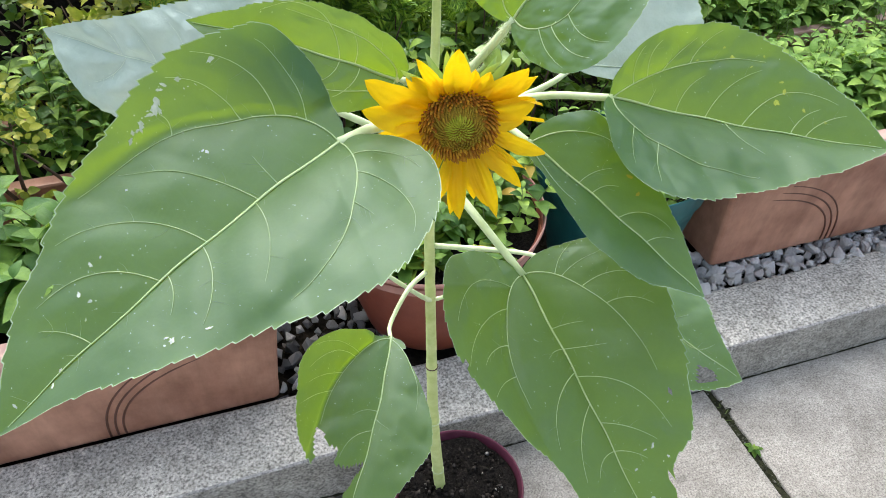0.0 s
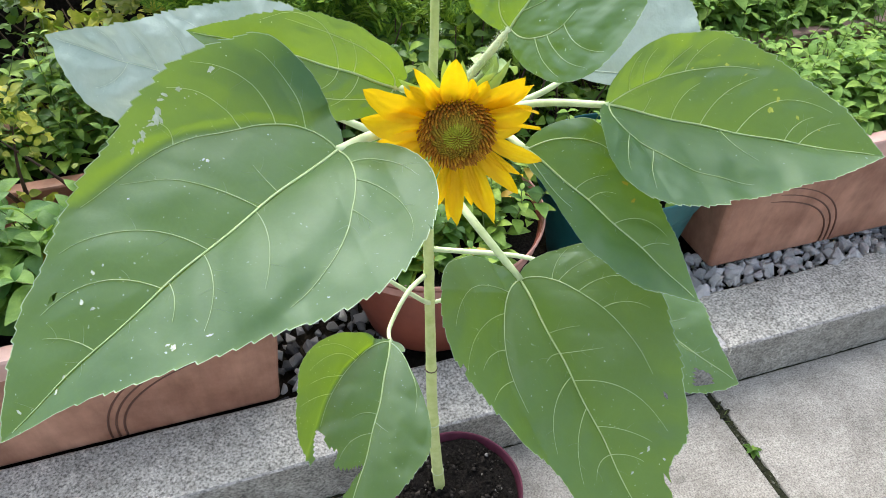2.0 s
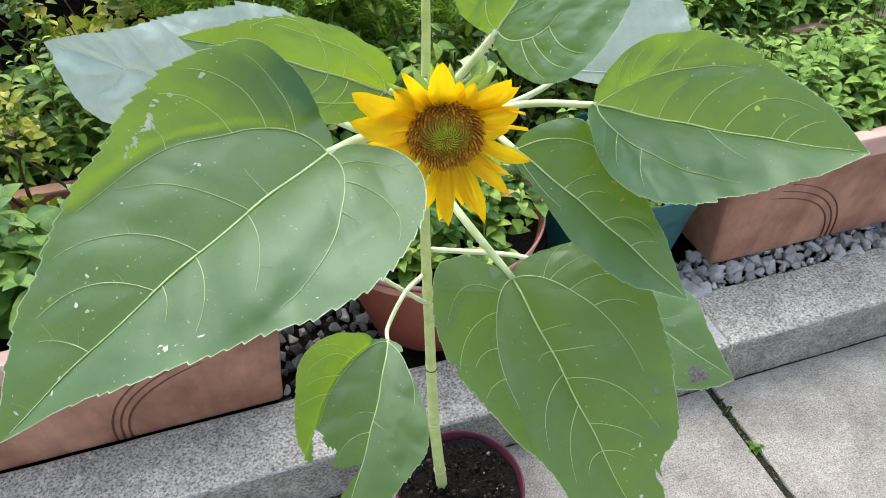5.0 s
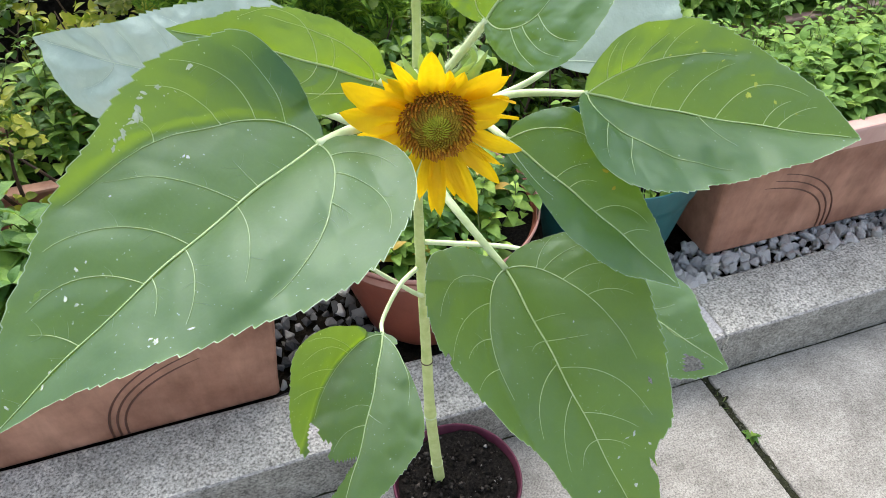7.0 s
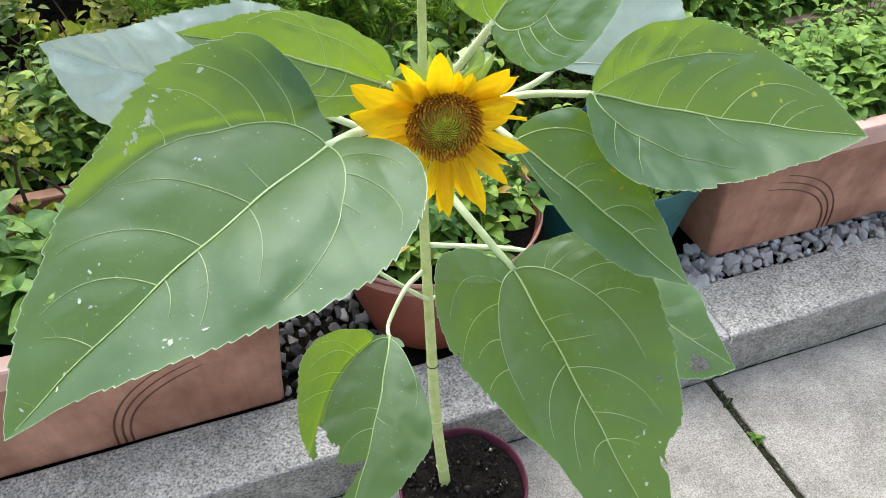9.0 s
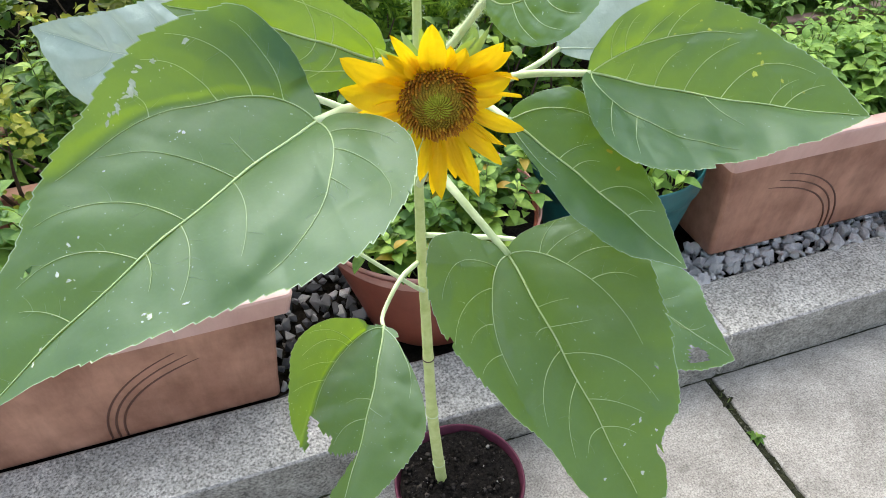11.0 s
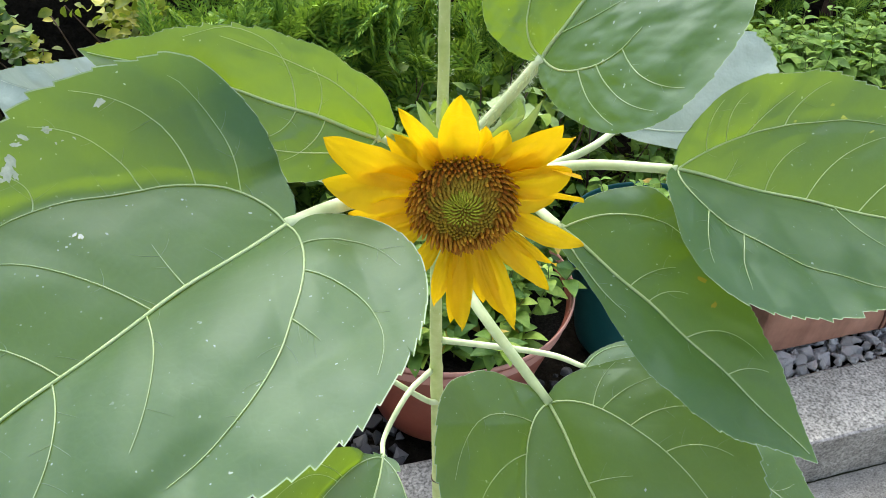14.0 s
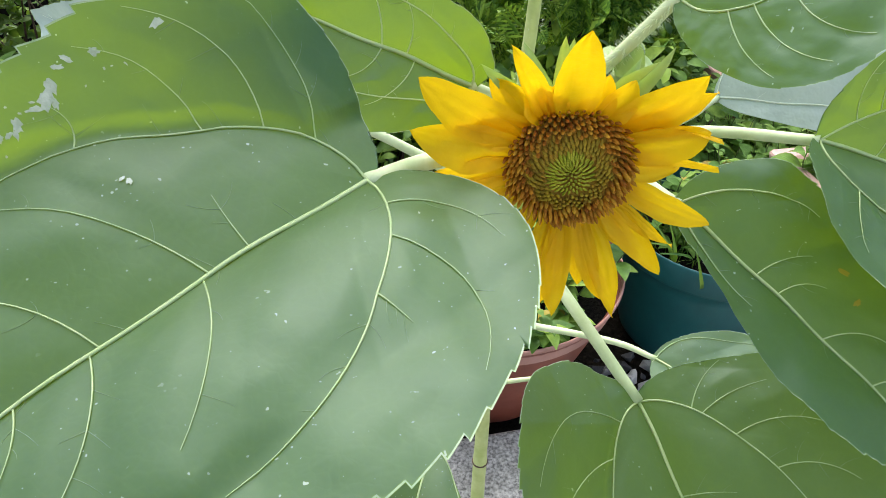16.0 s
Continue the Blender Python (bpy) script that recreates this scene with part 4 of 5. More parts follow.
leaf_f = sun_leaf(
    "leaf", base=(0.2127, 0.501, 1.1657), tip=(0.085, 0.5311, 1.2114), normal=(-0.071, -0.311, 0.95),
    rise=8.7, fall=15.0, sway=0.0231, fold=(-26.0, 47.7), curl=(39.2, 24.8), crease=(0, 0.9),
    edge=((1.0, 0.866, 0.669, 0.549, 0.45, 0.354, 0.234, 0.151, 0.092, 0.074, 0.076, 0.081),
          (1.0, 0.827, 0.711, 0.582, 0.437, 0.275, 0.204, 0.15, 0.103, 0.082, 0.037, 0.02)),
    ribs=((0.58, 0.171, 1.55), (0.58, 0.145, 1.55)),
    veins=(('m', 0.292, -16, 0.41, -0.32), ('m', 0.218, -65, 0.159, -0.12), ('m', 0.292, 58, 0.164, 0.14), ('m', 0.189, 63, 0.21, 0.13)),
    label="yellow-green sunflower leaf behind the bloom", seed=6)
petiole(leaf_f, [(0.2127, 0.501, 1.1657), (0.255, 0.57, 1.12), (0.29, 0.655, 1.08)], 0.0026, 0.004)
leaf_g = sun_leaf("leaf", base=(0.1561, 0.7331, 1.0373), tip=(-0.0675, 0.9103, 1.0581), normal=(-0.303, -0.926, 0.225), rise=9.0, fall=15.4, fold=(-3.8, -0.9), curl=(38.8, 46.3), edge=((1.0, 0.953, 0.875, 0.766, 0.665, 0.59, 0.522, 0.449, 0.376, 0.261, 0.144, 0.075), (1.0, 0.819, 0.659, 0.548, 0.462, 0.395, 0.355, 0.338, 0.324, 0.259, 0.175, 0.08)), ribs=((0.58, 0.274, 1.55), (0.58, 0.211, 1.55)), veins=(("m", 0.30, 50, 0.30, 0.1), ("m", 0.45, 46, 0.26, 0.1), ("m", 0.60, 42, 0.2, 0.1), ("m", 0.32, -52, 0.26, -0.1), ("m", 0.47, -46, 0.2, -0.1), ("m", 0.62, -40, 0.16, -0.1)), quilt=0.006, pucker=0.005, label="sunflower leaf reaching back, sky sheen painted as a pale silvery colour", wave=0.08, vein=0.5, seed=7, mat=M_BLADE_SHEEN)
petiole(leaf_g, [(0.1561, 0.7331, 1.0373), (0.21, 0.71, 1.02), (0.297, 0.685, 0.97)], 0.003, 0.0045)
leaf_h = sun_leaf(
    "leaf", base=(0.2923, 0.4883, 1.2047), tip=(0.3485, 0.4968, 1.2606), normal=(0.094, -0.396, 0.914),
    rise=19.4, fall=30.6, fold=(6.0, 28.0), curl=(-20.0, 12.0),
    edge=((1.0, 0.952, 0.895, 0.819, 0.735, 0.663, 0.589, 0.506, 0.371, 0.167, 0.075, 0.034),
          (1.0, 1.006, 1.014, 1.024, 1.047, 1.114, 1.06, 0.907, 0.504, 0.227, 0.102, 0.046)),
    ribs=((0.58, 0.305, 1.55), (0.43, 0.44, 1.4)),
    veins=(('R', 0.542, -87, 0.459, -0.1), ('R', 0.792, -86, 0.429, -0.12), ('R', 0.375, -97, 0.411, -0.08), ('m', 0.165, -34, 0.423, -0.03)),
    label="upper sunflower leaf on a bristly stalk", seed=8)
petiole(leaf_h, [(0.2923, 0.4883, 1.2047), (0.2795, 0.509, 1.170), (0.268, 0.535, 1.135), (0.278, 0.60, 1.09), (0.294, 0.665, 1.05)], 0.0028, 0.0038, 1500, 3)
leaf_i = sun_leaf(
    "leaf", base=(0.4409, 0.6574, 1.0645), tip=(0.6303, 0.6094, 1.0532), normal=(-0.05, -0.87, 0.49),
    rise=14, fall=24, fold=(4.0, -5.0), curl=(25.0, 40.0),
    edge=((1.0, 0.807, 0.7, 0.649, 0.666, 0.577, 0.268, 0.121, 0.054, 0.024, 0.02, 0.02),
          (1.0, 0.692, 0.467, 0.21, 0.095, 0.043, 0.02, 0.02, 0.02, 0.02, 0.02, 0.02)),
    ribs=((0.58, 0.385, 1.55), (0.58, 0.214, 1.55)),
    vein=0.5, label="sunflower leaf at the back, sky sheen painted as a pale silvery colour", seed=9, mat=M_BLADE_SHEEN)
petiole(leaf_i, [(0.4409, 0.6574, 1.0645), (0.395, 0.632, 1.061), (0.33, 0.66, 1.02), (0.297, 0.685, 0.97)], 0.0026, 0.0042)
leaf_j = sun_leaf(
    "leaf", base=(0.42, 0.608, 0.8462), tip=(0.5577, 0.4205, 0.8022), normal=(0.02, -0.52, 0.85),
    rise=7.8, fall=13.4, fold=(-3.2, 3.6), curl=(-9.2, 42.3),
    edge=((1.0, 0.886, 0.786, 0.716, 0.533, 0.415, 0.314, 0.141, 0.064, 0.029, 0.02, 0.02),
          (1.0, 0.947, 0.872, 0.746, 0.528, 0.27, 0.121, 0.055, 0.025, 0.02, 0.02, 0.02)),
    ribs=((0.58, 0.313, 1.55), (0.58, 0.262, 1.55)),
    veins=(('m', 0.507, 39, 0.193, -0.09), ('m', 0.676, 25, 0.158, -0.25), ('m', 0.604, -48, 0.21, 0.0)),
    tears=[[(0.809, -0.067), (0.864, -0.047), (0.903, -0.059), (0.885, -0.125), (0.832, -0.137)]], label="lower sunflower leaf with an eaten hole", seed=10)
petiole(leaf_j, [(0.42, 0.608, 0.8462), (0.39, 0.64, 0.842), (0.307, 0.712, 0.814)], 0.0024, 0.0036)
petiole(None, [(0.22, 0.69, 0.83), (0.25, 0.69, 0.795), (0.292, 0.70, 0.74), (0.314, 0.728, 0.70)], 0.0022, 0.0036)
petiole(None, [(0.40, 0.69, 0.74), (0.35, 0.715, 0.715), (0.314, 0.728, 0.70)], 0.002, 0.0032)

for k, (X, Y, size) in enumerate(((0.309, -0.318, 0.016), (0.294, -0.330, 0.012), (0.324, -0.313, 0.011), (0.300, -0.312, 0.010), (0.351, -0.306, 0.010), (0.358, -0.298, 0.008), (0.366, -0.302, 0.007),
                                  (0.150, -0.338, 0.011), (0.231, -0.345, 0.008), (0.263, -0.350, 0.010), (0.277, -0.345, 0.009), (0.282, -0.162, 0.007), (0.288, -0.170, 0.005), (0.687, -0.093, 0.009), (0.681, -0.065, 0.007),
                                  (0.629, -0.127, 0.007), (0.625, 0.146, 0.010), (0.629, 0.130, 0.007), (0.559, 0.185, 0.009), (0.820, -0.005, 0.006), (0.851, 0.010, 0.007), (0.931, -0.017, 0.007), (0.389, -0.296, 0.009), (0.375, -0.305, 0.007), (0.467, -0.212, 0.004), (0.604, -0.124, 0.004))):
    scar(leaf_a, X, Y, size, 60 + k)
rs = random.Random(23)
for k in range(16):
    t = rs.random()
    scar(leaf_a, 0.20 + 0.20 * t + rs.gauss(0, 0.012), -0.33 + 0.03 * t + rs.gauss(0, 0.012), rs.uniform(0.0015, 0.004), 90 + k)
for k, (X, Y, size) in enumerate(((0.747, 0.127, 0.013), (0.752, 0.099, 0.008), (0.802, 0.041, 0.008), (0.910, 0.051, 0.010), (0.866, -0.091, 0.008), (0.313, 0.125, 0.005), (0.80, 0.16, 0.007), (0.638, 0.24, 0.005))):
    scar(leaf_b, X, Y, size, 140 + k)
scar(leaf_e, 0.42, 0.16, 0.020, 160, M_YELLOW_LEAF)
scar(leaf_e, 0.50, 0.13, 0.014, 161, M_YELLOW_LEAF)
for k, (X, Y, size) in enumerate(((0.60, 0.10, 0.016), (0.62, 0.14, 0.014), (0.60, 0.17, 0.010), (0.40, 0.24, 0.010), (0.36, 0.27, 0.008), (0.48, 0.21, 0.008), (0.70, 0.09, 0.010), (0.27, 0.20, 0.007), (0.78, 0.06, 0.007), (0.52, 0.26, 0.006))):
    scar(leaf_d, X, Y, size, 162 + k, M_FLECK)

# the bloom
HEAD = Vector((0.2490, 0.4702, 1.1416))
FACE = Vector((-0.22, -0.97, 0.02)).normalized()
HX = Vector((0, 0, 1)).cross(FACE).normalized()
HY = FACE.cross(HX)
head = new("flower_head")
head.parent = sunflower
head.matrix_basis = Matrix.Translation(HEAD - ROOT) @ Matrix((HX, HY, FACE)).transposed().to_4x4()
tagged(head, "open yellow sunflower bloom")
head.empty_display_size = 0.02
R_DISC = 0.0255
dome = [(0.0, 0.0015)] + [(R_DISC * 1.03 * i / 12, 0.0015 + 0.004 * math.sin(math.pi * i / 12) - 0.003 * (i / 12) ** 6) for i in range(1, 13)] + [(R_DISC * 0.9, -0.006), (0.010, -0.012), (0.0, -0.013)]
v, f = lathe(dome, 48)
piece("disc", mesh_from("disc", v, f, M_DISC), head, "domed flower disc")


def knob(h, w, sides=5):
    prof = [(w * 0.7, 0.0), (w, h * 0.45), (w * 0.75, h * 0.8), (w * 0.2, h)]
    v, f = lathe(prof, sides)
    n = len(prof)
    f = list(f) + [tuple(k * n + n - 1 for k in range(sides))]
    return v, f


outer, middle, inner = [], [], []
for i in range(540):
    rr = R_DISC * 1.02 * math.sqrt((i + 0.5) / 540)
    a = i * 2.39996323
    u = rr / R_DISC
    h = 0.0015 + 0.004 * math.sin(math.pi * min(1, u / 1.03)) - 0.003 * min(1, u / 1.03) ** 6
    c, s = math.cos(a), math.sin(a)
    place = (rr * c, rr * s, h - 0.0004)
    if 0.46 < u < 0.70 + 0.06 * math.sin(i * 1.3):
        middle.append((place, (-c * 0.5, -s * 0.5, 1.0), 0.9))
    elif u > 0.6:
        tilt = 0.05 + 1.0 * (u - 0.6)
        outer.append((place, (c * tilt, s * tilt, 1.0), 1.0 if u < 0.8 else 1.25 + 0.6 * ((i * 7) % 5) / 4))
    else:
        inner.append((place, (-c * 1.5 * u ** 0.3, -s * 1.5 * u ** 0.3, 0.75), 0.6 + 0.7 * u))
for nm, rows, mat, tpl, lab in (("floret_ring", outer, M_FLORET, knob(0.0044, 0.00098), "brown and orange outer florets"), ("floret_band", middle, M_FLORET_MID, knob(0.0042, 0.00092), "olive and golden half-open florets"), ("floret_heart", inner, M_FLORET_IN, knob(0.0042, 0.00062), "unopened green inner florets")):
    z = np.array([r[1] for r in rows])
    z /= np.linalg.norm(z, axis=1, keepdims=True)
    x = np.cross([0, 1, 0], z)
    x /= np.linalg.norm(x, axis=1, keepdims=True)
    y = np.cross(z, x)
    s = np.array([r[2] for r in rows])[:, None]
    scatter(nm, tpl, (np.stack([x, y, z * s], 2), np.array([r[0] for r in rows])), mat, head, lab, "stuff")


def petal(angle, length, width, lift, droop, twist, bend, inset=0.86, seed=0):
    """A ray petal: a narrow foot, a channelled blade with fine ridges, and a drawn-out tip."""
    verts, faces = [], []
    rows, cols = 20, 12
    for i in range(rows + 1):
        u = i / rows
        if u < 0.42:
            swell = 0.52 + 0.48 * math.sin(math.pi / 2 * u / 0.42)
        else:
            swell = max(0.0, 1 - ((u - 0.42) / 0.58) ** 1.9) ** 0.82 * 0.97 + 0.02
        w = width * 0.5 * swell * (1 + 0.10 * noise.noise(Vector((u * 6, seed * 3.7, 1))))
        x = length * u
        z = length * (math.sin(lift) * u - 0.5 * droop * u * u)
        tw = twist * u * u
        channel = (0.42 + 0.22 * math.sin(seed * 2.1)) * (1 - 0.35 * u)
        for j in range(cols + 1):
            q = -1 + 2 * j / cols
            y = q * w * (1 - 0.12 * channel)
            ridge = 0.00055 * math.cos(q * 3.5 * math.pi + seed) * math.sin(math.pi * min(1, u + 0.15)) + channel * w * q * q
            ridge += 0.0016 * q * math.sin(u * 6 + seed * 1.7) * u + 0.0007 * noise.noise(Vector((u * 7, q * 2.5, seed * 5.1)))
            yy, zz = y * math.cos(tw) - ridge * math.sin(tw), y * math.sin(tw) + ridge * math.cos(tw)
            px, py, pz = inset * R_DISC + x, yy + bend * length * (u * u - u), z + zz
            c, sn = math.cos(angle), math.sin(angle)
            verts.append((px * c - py * sn, px * sn + py * c, pz - 0.0008 - 0.0011 * (seed % 3) * (1 - u)))
    for i in range(rows):
        for j in range(cols):
            a = i * (cols + 1) + j
            faces.append((a, a + cols + 1, a + cols + 2, a + 1))
    return piece("petal", mesh_from("petal", verts, faces, M_PETAL), head)


# angle (degrees from the head's right, turning left), length, width, lift, droop, twist, bend
PETALS = [
    (93.9, 0.0464, 0.0195, 44, 12, -8, -0.10), (117.1, 0.0454, 0.0105, 36, 12, 14, 0.10), (143.3, 0.0563, 0.0205, 29, 12, 16, -0.22), (161.4, 0.0478, 0.0225, 25, 12, 12, -0.12),
    (-178.6, 0.0340, 0.0190, 18, 12, -8, 0.0), (51.8, 0.0437, 0.0190, 37, 12, -14, 0.26), (66.0, 0.0245, 0.0150, 26, 12, -12, 0.1), (30.0, 0.0330, 0.0195, 42, 12, -12, 0.16),
    (40.2, 0.0420, 0.0135, 26, 14, 6, -0.1), (26.7, 0.0357, 0.0068, 22, -30, 50, -0.55), (10.4, 0.0346, 0.0085, 24, -10, 40, -0.25), (-17.2, 0.0410, 0.0135, 26, 14, 10, 0.15),
    (-34.8, 0.0374, 0.0072, 21, 14, 20, 0.1), (-47.0, 0.0453, 0.0140, 20, 14, 6, -0.12), (-68.6, 0.0613, 0.0132, 14, 14, -8, -0.1), (-71.4, 0.0523, 0.0105, 11, 14, 10, 0.12),
    (-89.0, 0.0575, 0.0145, 12, 14, 4, 0.08), (-93.1, 0.0580, 0.0115, 6, 14, -12, -0.06), (-101.5, 0.0450, 0.0115, 8, 14, 0, 0.06), (-121.2, 0.0400, 0.0120, 8, 14, 0, 0.0),
    (-146.6, 0.0350, 0.0130, 10, 14, 6, 0.0), (-164.9, 0.0340, 0.0130, 14, 14, -6, 0.0), (115.1, 0.0240, 0.0185, 24, 10, -6, 0.1), (105.1, 0.0190, 0.0165, 20, 10, 8, 0.0),
    (78.4, 0.0225, 0.0145, 20, 10, 6, 0.0), (3.9, 0.0230, 0.0145, 12, 10, -10, 0.0), (-24.0, 0.0255, 0.0110, 6, 12, 8, 0.0), (-50.0, 0.0370, 0.0110, 4, 12, -8, 0.1),
    (-78.5, 0.0470, 0.0125, 2, 12, 6, -0.05), (131.0, 0.0330, 0.0150, 16, 10, 0, 0.0), (153.0, 0.0380, 0.0160, 12, 10, 0, 0.0),
]
for k, (ang, ln, wd, li, dr, tw, be) in enumerate(PETALS):
    petal(radians(ang), ln, wd, radians(li), radians(dr), radians(tw), be, seed=k)


def bract(angle, length, width, lift, curl, seed):
    verts, faces = [], []
    rows = 8
    for i in range(rows + 1):
        u = i / rows
        w = width * 0.5 * (1 - u) ** 0.7 * (1 + 0.5 * u) + 0.0001
        x, z = 0.019 + length * u, -0.007 + length * (math.sin(lift) * u + curl * u * u)
        for j in range(5):
            s = -1 + j / 2
            c, sn = math.cos(angle), math.sin(angle)
            side = s * w + 0.004 * u * u * math.sin(seed * 1.9)
            verts.append((x * c - side * sn, x * sn + side * c, z + 0.5 * w * s * s + 0.0012 * math.sin(u * 8 + seed)))
    for i in range(rows):
        for j in range(4):
            a = i * 5 + j
            faces.append((a, a + 5, a + 6, a + 1))
    return piece("bract", mesh_from("bract", verts, faces, M_BRACT), head)


for k in range(12):
    bract(radians(160 + k * 18), 0.024, 0.011, radians(-18), -0.2, k)
for k, (ang, ln, li, cu) in enumerate(((128, 0.056, 6, 0.35), (112, 0.040, -12, -0.1), (103, 0.052, 8, 0.3), (97, 0.046, -4, 0.3), (80, 0.036, -20, 0.1), (66, 0.048, 0, 0.45), (58, 0.036, -24, -0.2), (48, 0.052, -16, 0.1), (30, 0.044, -22, -0.1))):
    bract(radians(ang), ln * 0.8, 0.009, radians(li), cu, 20 + k)
v, f = tube(spline([local(p) for p in ((0.294, 0.665, 1.05), (0.284, 0.60, 1.085), (0.270, 0.54, 1.115), HEAD - FACE * 0.009)], 8), [0.0055] * 24 + [0.009], 12)
piece("flower_stalk", mesh_from("flower_stalk", v, f, M_STEM), sunflower, "thick green stalk behind the bloom")

# a side bud wrapped in curled young leaves, in the axil behind the bloom
BUD = local((0.289, 0.512, 1.158))


def bud_leaf(parent, turn, length, width, lift, curl, seed):
    """A young leaf that rises from the bud's base, cupped, with its tip rolled over."""
    verts, faces = [], []
    rows = 10
    for i in range(rows + 1):
        u = i / rows
        a = lift + curl * u
        r = 0.003 + length * (math.sin(a) - math.sin(lift)) / curl
        z = length * (math.cos(lift) - math.cos(a)) / curl
        w = width * 0.5 * math.sin(math.pi * (0.12 + 0.88 * u)) ** 0.7 + 0.0001
        for j in range(7):
            q = -1 + j / 3
            side, cup = q * w, 0.45 * w * q * q + 0.0006 * math.sin(u * 17 + seed + q * 4)
            x, y = r - cup * math.sin(a), side
            verts.append(BUD + Vector((x * math.cos(turn) - y * math.sin(turn), x * math.sin(turn) + y * math.cos(turn), z + cup * math.cos(a))))
    for i in range(rows):
        for j in range(6):
            k = i * 7 + j
            faces.append((k, k + 1, k + 8, k + 7))
    return piece("young_leaf", mesh_from("young_leaf", verts, faces, M_BRACT), parent)


v, f = tube([BUD + Vector((-0.018, 0.018, -0.016)), BUD + Vector((-0.006, 0.005, -0.006)), BUD + Vector((0, 0, 0.003)), BUD + Vector((0.001, 0, 0.009))], [0.003, 0.0036, 0.006, 0.002], 10)
side_bud = piece("side_bud", mesh_from("side_bud", v, f, M_BRACT), sunflower, "pale green side bud in curled young leaves")
for k in range(9):
    bud_leaf(side_bud, k * 2.4, 0.019 + 0.0012 * k, 0.010 + 0.0005 * k, radians(75 - 5 * k), radians(62 + (k * 37) % 50) * (-1 if k in (6, 8) else 1), k)


# ---- planting ----
def sprigs(name, label, roots, mat, category="plant", group="", leaf=0.036, height=(0.12, 0.25), nodes=6, lean=0.35, spread_top=0.12, template=None, extra=None, seed=1, tip_up=0.5, at=None):
    """Leafy shoots with opposite pairs of leaves: one plant with stems and leaves."""
    r = np.random.default_rng(seed)
    plant = thing(name, label, category, at if at is not None else tuple(np.mean(np.array(roots), 0)), group)
    o = Vector(plant.location)
    stems, ways, ups, sizes, places = [], [], [], [], []
    for root in roots:
        root = np.array(root)
        h = r.uniform(*height)
        a = r.uniform(0, 2 * math.pi)
        top = root + np.array([math.cos(a) * h * lean * r.uniform(0.2, 1), math.sin(a) * h * lean * r.uniform(0.2, 1), h])
        mid = (root + top) / 2 + np.array([0, 0, h * 0.1]) + r.normal(size=3) * 0.01
        pts = spline([Vector(root) - o, Vector(mid) - o, Vector(top) - o], 5)
        stems.append(tube(pts, [0.0018 - 0.0009 * i / 10 for i in range(len(pts))], 5))
        turn = r.uniform(0, math.pi)
        for k in range(nodes):
            t = 0.25 + 0.75 * k / (nodes - 1)
            i = min(int(t * 10), 10)
            p = np.array(pts[i]) + np.array([0, 0, 0.0])
            turn += math.pi / 2 + r.normal() * 0.25
            size = leaf * (1.0 - 0.55 * max(0.0, t - 0.55) / 0.45) * r.uniform(0.75, 1.2)
            for s in (0, math.pi):
                w = np.array([math.cos(turn + s), math.sin(turn + s), (0.15 + tip_up * max(0, t - 0.4)) + r.normal() * 0.22])
                ways.append(w)
                ups.append(np.array([-w[0] * 0.5, -w[1] * 0.5, 1.0]) + r.normal(size=3) * 0.22)
                sizes.append(size)
                places.append(p)
    v, f = join(stems)
    piece("stalk", mesh_from("stalk", v, f, M_GREEN_TWIG), plant, kind="stuff")
    ways, ups, places, sizes = np.array(ways), np.array(ups), np.array(places), np.array(sizes)
    pick = r.uniform(size=len(ways)) < (extra[1] if extra else 0)
    scatter("leaves", template or LEAF_MINT, (axes_of(ways[~pick], ups[~pick], sizes[~pick]), places[~pick]), mat, plant, kind="stuff")
    if extra and pick.any():
        scatter("yellow_leaves", template or LEAF_MINT, (axes_of(ways[pick], ups[pick], sizes[pick]), places[pick]), extra[0], plant, "yellowing older leaves", "stuff")
    return plant


def in_box(n, x0, x1, y0, y1, z, seed):
    r = np.random.default_rng(seed)
    return np.stack([r.uniform(x0, x1, n), r.uniform(y0, y1, n), np.full(n, z)], 1)


def in_disc(n, x, y, rad, z, seed):
    r = np.random.default_rng(seed)
    a, q = r.uniform(0, 2 * math.pi, n), rad * np.sqrt(r.uniform(0, 1, n))
    return np.stack([x + q * np.cos(a), y + q * np.sin(a), np.full(n, z)], 1)


# right trough: pale bushy mint
for k in range(5):
    x0 = TR_AT[0] + 0.01 + k * 0.155
    sprigs("mint_plant", "bushy fresh light green mint growing in a trough", in_box(46, x0, x0 + 0.15, TR_AT[1] + 0.02, TR_AT[1] + 0.2, 0.445, 20 + k), M_MINT, "mint", "mint plants", 0.066, (0.06, 0.18), 6, 0.5, seed=30 + k)
# left trough: darker mint
for k in range(5):
    x0 = TL_AT[0] - 0.155 * (k + 1)
    sprigs("mint_plant", "dark green mint with veined leaves in a trough", in_box(12 + 2 * k, x0, x0 + 0.15, TL_AT[1] + 0.06, TL_AT[1] + 0.2, 0.41, 40 + k), M_MINT_MID, "mint", "mint plants", 0.090, (0.08, 0.24), 5, 0.6, extra=(M_YELLOW_LEAF, 0.02), seed=50 + k)
